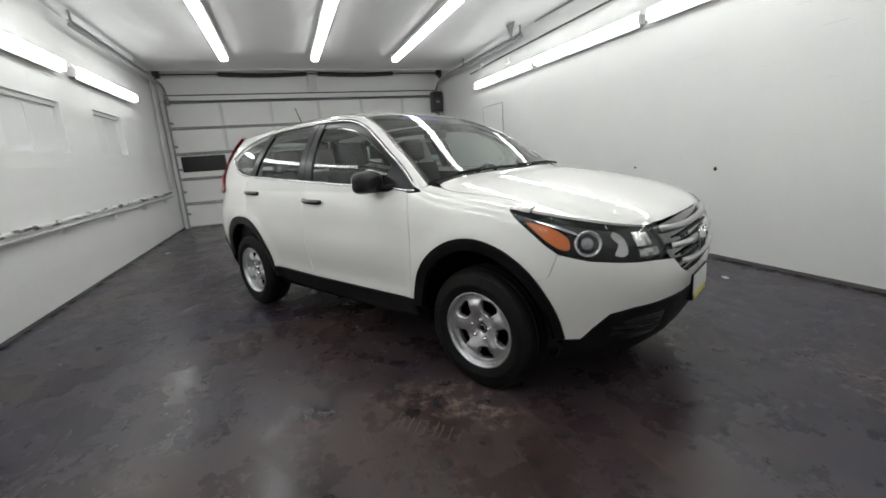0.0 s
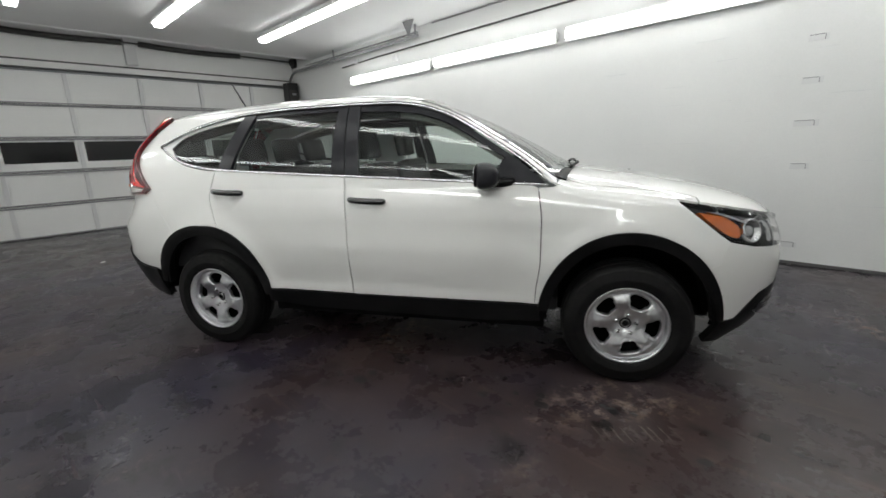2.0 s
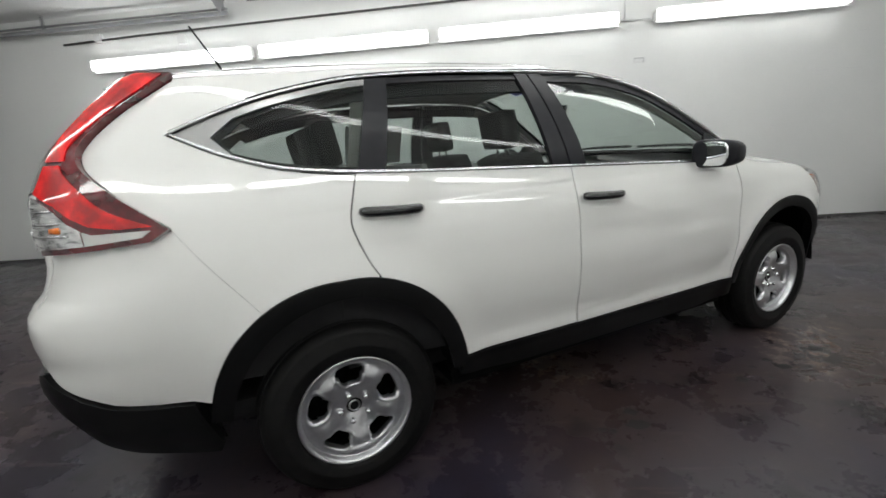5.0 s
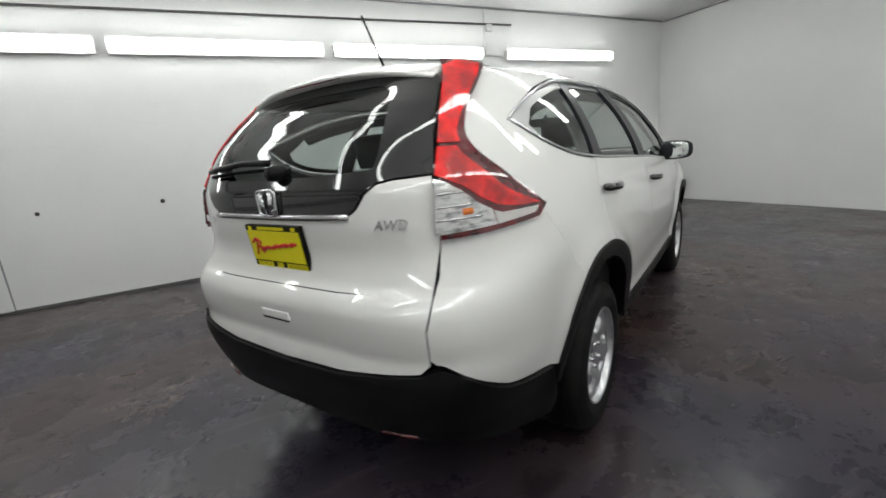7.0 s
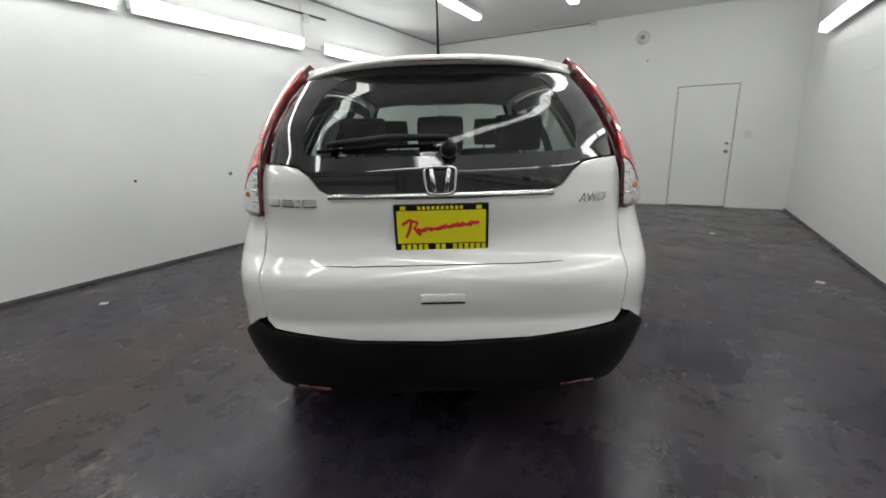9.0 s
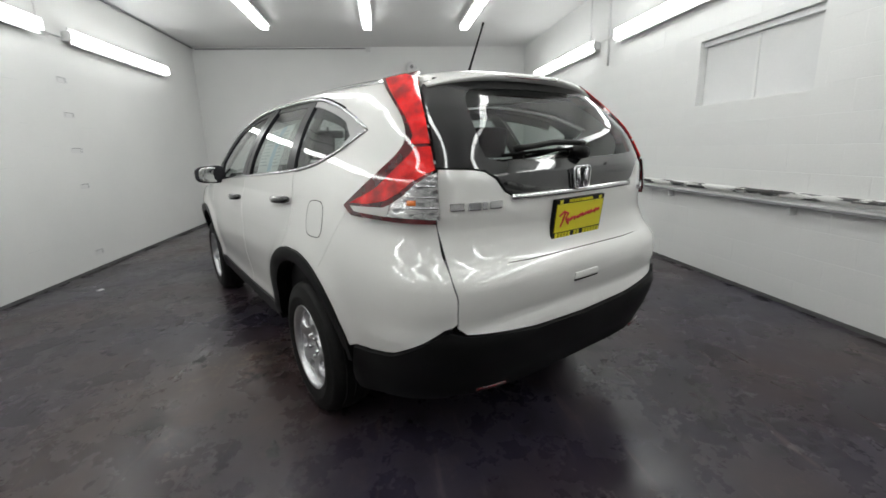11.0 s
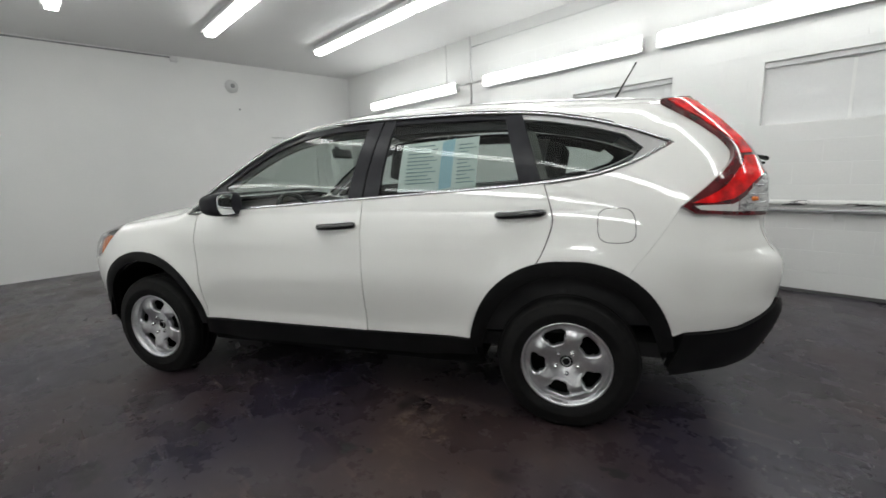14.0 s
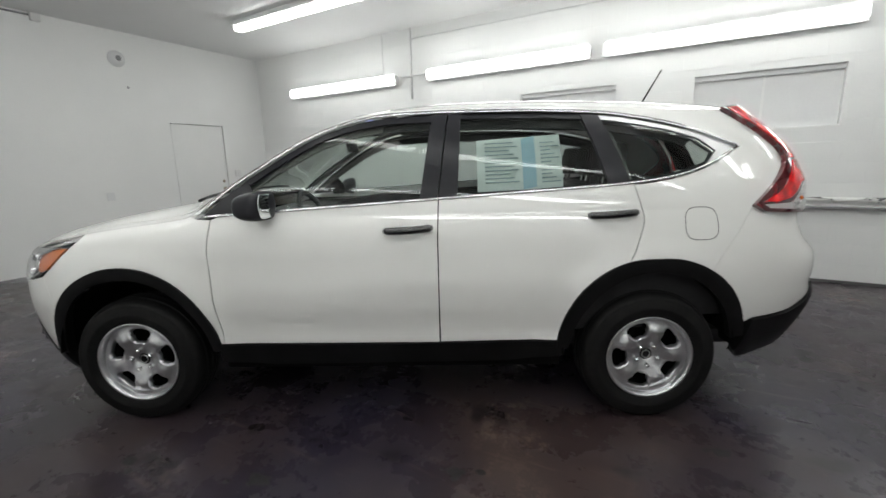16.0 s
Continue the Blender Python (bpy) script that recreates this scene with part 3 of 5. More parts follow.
GLASS_CLEAR = glass_material("headlamp_cover", (0.93, 0.93, 0.93))
RED = lens_red("red_lamp_lens", (0.80, 0.006, 0.008))
RED_DARK = lens_red("dark_red_lamp_lens", (0.11, 0.006, 0.010))
AMBER = material("amber_lamp_lens", (0.75, 0.17, 0.02), 0.12, Coat_Weight=1.0)
REFLECT = reflector_material()
LAMPWHITE = material("frosted_white_lens", (0.62, 0.60, 0.58), 0.25, 0.2, Coat_Weight=1.0)
BOWL = material("polished_lamp_bowl", (0.72, 0.72, 0.73), 0.13, 1.0)
LAMPBASE = material("dark_lamp_housing", (0.022, 0.022, 0.024), 0.3, 0.3)
LAMPGLASS = material("projector_lens", (0.45, 0.46, 0.48), 0.06, 0.4, Coat_Weight=1.0)
RUBBER = tyre_material()
RIM = rim_material()
CLOTH = textured_plastic("grey_seat_cloth", (0.028, 0.027, 0.026), 0.9, 150, 0.12)
CLOTH_DARK = textured_plastic("dark_seat_cloth", (0.035, 0.034, 0.034), 0.9, 300, 0.4)
TRIM = textured_plastic("dark_cabin_trim", (0.02, 0.02, 0.021), 0.6)
BEIGE = textured_plastic("grey_cabin_lining", (0.13, 0.128, 0.12), 0.8)
MIRROR = material("mirror_glass", (0.8, 0.82, 0.82), 0.02, 1.0)
PAPER = material("paper", (0.78, 0.84, 0.82), 0.7)
PAPER_BLUE = material("pale_blue_paper", (0.45, 0.66, 0.78), 0.7)
INK = material("grey_print", (0.32, 0.42, 0.44), 0.7)
YELLOW = material("yellow_plate", (0.80, 0.72, 0.02), 0.35)
REDINK = material("red_print", (0.62, 0.03, 0.03), 0.4)


def curve(pts):
    """A smooth monotone curve through (t, value) pairs, for arrays."""
    p = np.array(sorted(pts), float)
    x, y = p[:, 0], p[:, 1]
    h, d = np.diff(x), np.diff(y) / np.diff(x)
    m = np.zeros(len(x))
    m[0], m[-1] = d[0], d[-1]
    for i in range(1, len(x) - 1):
        if d[i - 1] * d[i] > 0:
            w1, w2 = 2 * h[i] + h[i - 1], h[i] + 2 * h[i - 1]
            m[i] = (w1 + w2) / (w1 / d[i - 1] + w2 / d[i])

    def value(v):
        v = np.clip(np.asarray(v, float), x[0], x[-1])
        i = np.clip(np.searchsorted(x, v) - 1, 0, len(x) - 2)
        s = (v - x[i]) / h[i]
        return (2 * s**3 - 3 * s**2 + 1) * y[i] + (s**3 - 2 * s**2 + s) * h[i] * m[i] + (3 * s**2 - 2 * s**3) * y[i + 1] + (s**3 - s**2) * h[i] * m[i + 1]

    return value


# half-width by height, fullness along the length, nose and tail by height, shoulder/roof edge, middle line
W_Z = curve([(0.15, 0.80), (0.30, 0.840), (0.40, 0.862), (0.46, 0.868), (0.52, 0.878), (0.62, 0.895), (0.74, 0.903), (0.86, 0.900), (0.94, 0.889), (1.00, 0.874), (1.06, 0.855),
             (1.12, 0.832), (1.20, 0.798), (1.34, 0.728), (1.45, 0.668), (1.53, 0.620), (1.60, 0.57), (1.7, 0.5)])
G_X = curve([(-2.4, 0.900), (-2.15, 0.909), (-1.8, 0.946), (-1.3, 0.984), (-0.9, 0.995), (-0.3, 1.0), (0.5, 0.998), (0.9, 0.99), (1.2, 0.98)])
XF_Z = curve([(0.15, 1.90), (0.22, 1.97), (0.32, 2.085), (0.45, 2.142), (0.52, 2.156), (0.60, 2.162), (0.70, 2.152), (0.80, 2.125), (0.88, 2.080), (0.94, 2.03), (1.0, 1.97), (1.1, 1.85), (1.7, 1.6)])
XR_Z = curve([(0.15, -2.12), (0.25, -2.19), (0.33, -2.21), (0.40, -2.222), (0.48, -2.250), (0.59, -2.270), (0.65, -2.258), (0.71, -2.272), (0.785, -2.280), (0.815, -2.272), (0.84, -2.254), (0.87, -2.226), (0.95, -2.209), (1.05, -2.222), (1.15, -2.222), (1.20, -2.200),
              (1.30, -2.145), (1.40, -2.05), (1.50, -1.945), (1.56, -1.90), (1.65, -1.85)])
X0F, X0R, NF = 1.2, -1.3, 3.25
NR_Z = curve([(0.2, 3.0), (0.32, 3.9), (0.42, 4.8), (0.6, 5.6), (0.85, 4.9), (1.0, 4.2), (1.2, 4.7), (1.35, 5.2), (1.55, 5.0)])
RAIL = curve([(2.2, 0.82), (2.08, 0.855), (1.95, 0.892), (1.8, 0.928), (1.65, 0.957), (1.5, 0.985), (1.3, 1.012), (1.1, 1.035), (0.95, 1.06), (0.86, 1.125), (0.75, 1.21), (0.6, 1.307), (0.45, 1.402), (0.3, 1.482), (0.1, 1.553), (-0.1, 1.573),
              (-0.33, 1.578), (-0.7, 1.576), (-1.08, 1.562), (-1.4, 1.545), (-1.7, 1.53), (-1.95, 1.51), (-2.3, 1.50)])
MID = curve([(2.2, 0.81), (2.09, 0.885), (1.98, 0.938), (1.8, 0.992), (1.5, 1.052), (1.2, 1.098), (1.06, 1.12), (0.95, 1.172), (0.8, 1.258), (0.6, 1.365), (0.4, 1.467), (0.2, 1.555), (0.08, 1.598), (-0.1, 1.628), (-0.35, 1.648),
             (-0.8, 1.652), (-1.2, 1.640), (-1.53, 1.618), (-1.8, 1.590), (-1.95, 1.567), (-2.05, 1.55), (-2.3, 1.5)])
POW = curve([(2.2, 4.0), (1.3, 4.0), (1.05, 3.2), (0.8, 2.8), (0.2, 3.0), (-0.2, 3.6), (-2.3, 3.4)])
EXTRA = curve([(2.2, 0.03), (1.2, 0.03), (0.95, 0.012), (0.8, 0.004), (0.0, 0.004), (-1.2, 0.008), (-2.0, 0.01)])
U0, U1, U2 = 1.5, 4.0, 5.5


def half_width(x, z):
    """The body's half-width at a place along its length and a height."""
    x, z = np.asarray(x, float), np.asarray(z, float)
    b = W_Z(z) * G_X(x)
    af, ar = XF_Z(z) - X0F, X0R - XR_Z(z)
    tf = np.clip((x - X0F) / af, 0, 1)
    tr = np.clip((X0R - x) / ar, 0, 1)
    n = NR_Z(z)
    return b * (1 - tf**NF) ** (1 / NF) * (1 - tr**n) ** (1 / n)


def round_in(x, y, z):
    """Wheel flares, the shoulder crease, the barrel of the side glass, the rolled lip under the doors and the soft roof edge."""
    flare = sum(0.017 * np.exp(-(((np.hypot((x - c) / 0.94, z - HUBZ) - 0.5) / 0.075) ** 2)) for c in (AXLE, -AXLE))
    soft = EXTRA(x) * np.exp(np.clip(z - RAIL(x), -1, 0.02) / 0.022)
    fade = np.clip((1.45 - x) / 0.6, 0, 1) * np.clip((x + 1.85) / 0.5, 0, 1)
    crest = z - (1.012 - 0.052 * x - 0.05 * np.clip(x - 0.7, 0, 1) ** 1.5)
    crease = 0.0045 * fade * np.exp(-np.sqrt(crest**2 + 0.03**2) / 0.06)
    hollow = -0.006 * fade * np.exp(-(((crest + 0.19) / 0.10) ** 2))
    lip = 0.009 * np.clip((0.95 - x) / 0.2, 0, 1) * np.clip((x + 1.0) / 0.2, 0, 1) * np.exp(-(((z - 0.435) / 0.042) ** 2))
    barrel = 0.030 * np.clip((0.80 - x) / 0.5, 0, 1) * np.clip((x + 1.75) / 0.5, 0, 1) * np.sin(math.pi * np.clip((z - 1.06) / 0.49, 0, 1))
    return y * (1 + (flare - soft + crease + hollow + lip + barrel) / 0.85)


def settle(z):
    """The body stands a little higher on its wheels between sill and eaves."""
    return z + 0.015 * np.clip((z - 0.42) / 0.25, 0, 1) * np.clip((1.62 - z) / 0.2, 0, 1)


def side(uv):
    """The body's flank, nose and tail: u runs from the nose's middle round the left flank to the tail's middle, v is the height."""
    u, z = uv[:, 0].copy(), uv[:, 1]
    flip = np.ones(len(u))
    flip[u < 0] = -1
    u = np.abs(u)
    far = u > U2
    flip[far] *= -1
    u[far] = 2 * U2 - u[far]
    x, y = np.zeros(len(u)), np.zeros(len(u))
    k = u <= U0
    th = np.clip(u / U0, 0, 1) * math.pi / 2
    a, b = XF_Z(z) - X0F, W_Z(z) * G_X(X0F)
    r = ((np.abs(np.cos(th)) / a) ** NF + (np.abs(np.sin(th)) / b) ** NF) ** (-1 / NF)
    x[k], y[k] = (X0F + r * np.cos(th))[k], (r * np.sin(th))[k]
    k = (u > U0) & (u <= U1)
    xm = X0F + (X0R - X0F) * (u - U0) / (U1 - U0)
    x[k], y[k] = xm[k], (W_Z(z) * G_X(xm))[k]
    k = u > U1
    th = np.clip((U2 - u) / (U2 - U1), 0, 1) * math.pi / 2
    a, b, n = X0R - XR_Z(z), W_Z(z) * G_X(X0R), NR_Z(z)
    r = ((np.abs(np.cos(th)) / a) ** n + (np.abs(np.sin(th)) / b) ** n) ** (-1 / n)
    x[k], y[k] = (X0R - r * np.cos(th))[k], (r * np.sin(th) * G_X(X0R - r * np.cos(th)) / G_X(X0R))[k]
    return np.stack([x, round_in(x, y, z) * flip, settle(z)], 1)


def top(xy):
    """Bonnet, windscreen and roof: height over the plan."""
    x, y = xy[:, 0], xy[:, 1]
    rz = RAIL(x)
    yr = round_in(x, half_width(x, rz), rz) + 1e-4
    t = np.clip(np.abs(y) / yr, 0, 1)
    return np.stack([x, y, settle(rz + (MID(x) - rz) * (1 - t ** POW(x)))], 1)


def X(x, z):
    """u at a length x on the flank."""
    y = float(half_width(x, z))
    if x > X0F:
        return (math.atan2(y, x - X0F) / (math.pi / 2) * U0, z)
    if x < X0R:
        y *= float(G_X(X0R) / G_X(x))
        return (U2 - math.atan2(y, X0R - x) / (math.pi / 2) * (U2 - U1), z)
    return (U0 + (x - X0F) / (X0R - X0F) * (U1 - U0), z)


def YR_(y, z):
    """u at a half-width y on the tail (negative: past its middle)."""
    n, b, a = float(NR_Z(z)), float(W_Z(z) * G_X(X0R)), float(X0R - XR_Z(z))
    dx, yy = 0.8 * a, abs(y)
    for _ in range(4):
        yy = abs(y) * float(G_X(X0R) / G_X(X0R - dx))
        dx = a * max(0.0, 1 - (yy / b) ** n) ** (1 / n)
    u = U2 - math.atan2(yy, dx) / (math.pi / 2) * (U2 - U1)
    return (u if y >= 0 else 2 * U2 - u, z)


def YF_(y, z):
    """u at a half-width y on the nose."""
    b, a = float(W_Z(z) * G_X(X0F)), float(XF_Z(z) - X0F)
    dx = a * max(0.0, 1 - (abs(y) / b) ** NF) ** (1 / NF)
    u = math.atan2(abs(y), dx) / (math.pi / 2) * U0
    return (u if y >= 0 else -u, z)


def dense(pts, step=0.03, closed=True):
    out = []
    n = len(pts)
    for i in range(n if closed else n - 1):
        a, b = pts[i], pts[(i + 1) % n]
        k = max(1, int(math.hypot(b[0] - a[0], b[1] - a[1]) / step))
        out += [(a[0] + (b[0] - a[0]) * j / k, a[1] + (b[1] - a[1]) * j / k) for j in range(k)]
    return out if closed else out + [pts[-1]]


def smooth_line(pts, per=6):
    """A rounded line through a few points."""
    q = [pts[0], *pts, pts[-1]]
    out = []
    for i in range(1, len(q) - 2):
        p0, p1, p2, p3 = (np.array(v, float) for v in q[i - 1:i + 3])
        for j in range(per):
            s = j / per
            out.append(tuple(0.5 * (2 * p1 + (p2 - p0) * s + (2 * p0 - 5 * p1 + 4 * p2 - p3) * s**2 + (3 * p1 - p0 - 3 * p2 + p3) * s**3)))
    return out + [tuple(pts[-1])]


def arch(cx, rx, rz, a0, a1, n=26):
    """Points of a wheel arch on the flank, from angle a0 to a1 (0: forward, 90: up)."""
    k = 0.018 if cx < 0 and rx > 0.45 else 0.0
    return [X(cx + (rx + k * abs(math.sin(2 * radians(a)))) * math.cos(radians(a)), HUBZ + (rz + k * abs(math.sin(2 * radians(a)))) * math.sin(radians(a))) for a in np.linspace(a0, a1, n)]


def normals_at(surf, p):
    e = 2e-3
    du = surf(p + (e, 0)) - surf(p - (e, 0))
    dv = surf(p + (0, e)) - surf(p - (0, e))
    n = np.cross(du, dv)
    return n / (np.linalg.norm(n, axis=1, keepdims=True) + 1e-12)


def skin(name, surf, outline, mat, parent, lift=0.0, step=0.035, edge=0.012, mirror=False, label=""):
    """A panel cut out of a body surface along an outline, with its own folded edge."""
    pts = dense(outline, step)
    poly = np.array(pts)
    lo, hi = poly.min(0), poly.max(0)
    gx, gy = np.meshgrid(np.arange(lo[0] + step / 2, hi[0], step), np.arange(lo[1] + step / 2, hi[1], step))
    cand = np.stack([gx.ravel(), gy.ravel()], 1)
    a, b = poly, np.roll(poly, -1, 0)
    inside = np.zeros(len(cand), bool)
    near = np.full(len(cand), 1e9)
    for p, q in zip(a, b):
        cross = (p[1] > cand[:, 1]) != (q[1] > cand[:, 1])
        with np.errstate(divide="ignore", invalid="ignore"):
            xx = (q[0] - p[0]) * (cand[:, 1] - p[1]) / (q[1] - p[1] + 1e-15) + p[0]
        inside ^= cross & (cand[:, 0] < xx)
        d = q - p
        t = np.clip(((cand - p) @ d) / (d @ d + 1e-12), 0, 1)
        near = np.minimum(near, np.linalg.norm(cand - p - t[:, None] * d, axis=1))
    cand = cand[inside & (near > 0.4 * step)]
    n = len(poly)
    vs, _, faces, *_ = geometry.delaunay_2d_cdt([Vector(v) for v in np.concatenate([poly, cand])], [(i, (i + 1) % n) for i in range(n)], [], 1, 1e-6)
    p2 = np.array([v[:] for v in vs])
    faces = [list(f) for f in faces]
    p3 = surf(p2)
    nn = normals_at(surf, p2)
    # outward: away from the car's middle
    if (nn * (p3 - np.array([0.0 if abs(p3[:, 0].mean()) < 1.2 else np.sign(p3[:, 0].mean()) * 0.9, 0, 0.7]))).sum() < 0:
        nn = -nn
    p3 = p3 + nn * lift
    f0 = faces[0]
    g = np.cross(p3[f0[1]] - p3[f0[0]], p3[f0[2]] - p3[f0[0]])
    if g @ nn[f0[0]] < 0:
        faces = [f[::-1] for f in faces]
    count = {}
    for f in faces:
        for i in range(len(f)):
            count[(f[i], f[(i + 1) % len(f)])] = 1
    rim = [e for e in count if (e[1], e[0]) not in count]
    verts, norms = [tuple(v) for v in p3], [tuple(v) for v in nn]
    if edge:
        for i, j in rim:
            d = p3[j] - p3[i]
            o = np.cross(d, nn[i])
            o = o / (np.linalg.norm(o) + 1e-12)
            k = len(verts)
            verts += [tuple(p3[i]), tuple(p3[j]), tuple(p3[j] - nn[j] * edge), tuple(p3[i] - nn[i] * edge)]
            norms += [tuple(o)] * 4
            faces.append([k + 1, k, k + 3, k + 2])
    if mirror:
        verts = [(v[0], -v[1], v[2]) for v in verts]
        norms = [(v[0], -v[1], v[2]) for v in norms]
        faces = [f[::-1] for f in faces]
    me = bpy.data.meshes.new(name)
    me.from_pydata(verts, [], faces)
    me.materials.append(mat)
    me.polygons.foreach_set("use_smooth", [True] * len(me.polygons))
    me.normals_split_custom_set_from_vertices(norms)
    return part(name, me, mat, parent, label)


def bar_on(name, surf, line, mat, parent, width, lift=0.002, flat=0.5, mirror=False, label="", step=0.04):
    """A thin moulding laid along a line on a body surface."""
    p = np.array(dense(line, step, False))
    q = surf(p)
    nn = normals_at(surf, p)
    if (nn * (q - np.array([np.sign(q[:, 0].mean()) * (0.9 if abs(q[:, 0].mean()) > 1.2 else 0), 0, 0.7]))).sum() < 0:
        nn = -nn
    bm = bmesh.new()
    rings = []
    wid = width if callable(width) else (lambda s: width)
    for i in range(len(q)):
        d = q[min(i + 1, len(q) - 1)] - q[max(i - 1, 0)]
        d /= np.linalg.norm(d) + 1e-12
        s = np.cross(nn[i], d)
        w = wid(i / (len(q) - 1)) / 2
        prof = [(-1, -0.6), (-0.8, 0.6), (0, 1.0), (0.8, 0.6), (1, -0.6)]
        rings.append([bm.verts.new(q[i] + s * (w * a) + nn[i] * (lift + flat * min(w, 0.008) * b)) for a, b in prof])
    for r0, r1 in zip(rings, rings[1:]):
        for k in range(4):
            bm.faces.new((r0[k], r1[k], r1[k + 1], r0[k + 1]))
    bm.faces.new(rings[0])
    bm.faces.new(rings[-1][::-1])
    if mirror:
        bm.transform(Matrix.Diagonal((1, -1, 1, 1)))
    bmesh.ops.recalc_face_normals(bm, faces=bm.faces)
    return part(name, bm, mat, parent, label, True)


car = thing("car", CARM, "pearl white compact SUV with black cladding and silver wheels", "car")

# outline lines shared by neighbouring panels: (length, height)
BELT = [(0.90, 1.062), (0.58, 1.080), (-0.27, 1.127), (-0.75, 1.153), (-1.18, 1.180), (-1.40, 1.208), (-1.58, 1.262), (-1.735, 1.340)]
EAVE = [(-1.735, 1.340), (-1.55, 1.415), (-1.38, 1.468), (-1.08, 1.527), (-0.7, 1.549), (-0.33, 1.552), (-0.05, 1.546), (0.12, 1.522), (0.3, 1.462), (0.45, 1.382), (0.6, 1.288), (0.75, 1.190), (0.84, 1.118), (0.90, 1.062)]
beltc = curve(BELT)
eavec = curve([(x, z) for x, z in EAVE if x > -1.72] + [(-1.735, 1.342)])
GAP = 0.0028
R0X, R0Z, R1X, R1Z = 0.468, 0.500, 0.412, 0.438


def belt_line(x0, x1, drop=0.0, n=14):
    return [X(x, float(beltc(x)) - drop) for x in np.linspace(x0, x1, n)]


def eave_line(x0, x1, rise=0.0, n=16):
    return [X(x, float(eavec(x)) + rise) for x in np.linspace(x0, x1, n)]


def door_handle(x, z, mirror, parent):
    s = -1 if mirror else 1
    y = float(half_width(x, z))
    bm = bmesh.new()
    n = 14
    pts = [(x - 0.115 + 0.23 * k / n, s * (y + 0.008 + 0.034 * math.sin(math.pi * min(1, max(0, (k / n - 0.02) / 0.96))) ** 0.6), z + 0.016 - 0.012 * (k / n) ) for k in range(n + 1)]
    sweep(bm, pts, [0.011] + [0.0165] * (n - 1) + [0.011], 10, 1.15)
    h = part("door_handle", bm, GLOSSBLACK, parent, "black pull handle", True)
    bm = bmesh.new()
    rings = []
    for i in range(7):
        r = i / 6
        rings.append([bm.verts.new((x - 0.02 + 0.085 * r * math.cos(a), s * (float(half_width(x - 0.02, z)) + 0.0035 - 0.02 * (1 - r * r) + (float(half_width(x, z + 0.04 * r * math.sin(a))) - y) * 1.0), z + 0.042 * r * math.sin(a))) for a in [k * math.tau / 24 for k in range(24)]])
    for r0, r1 in zip(rings, rings[1:]):
        for k in range(24):
            try:
                bm.faces.new((r0[k], r0[(k + 1) % 24], r1[(k + 1) % 24], r1[k]) if s < 0 else (r0[k], r1[k], r1[(k + 1) % 24], r0[(k + 1) % 24]))
            except ValueError:
                pass
    part("handle_cup", bm, PAINT, parent, "", True)


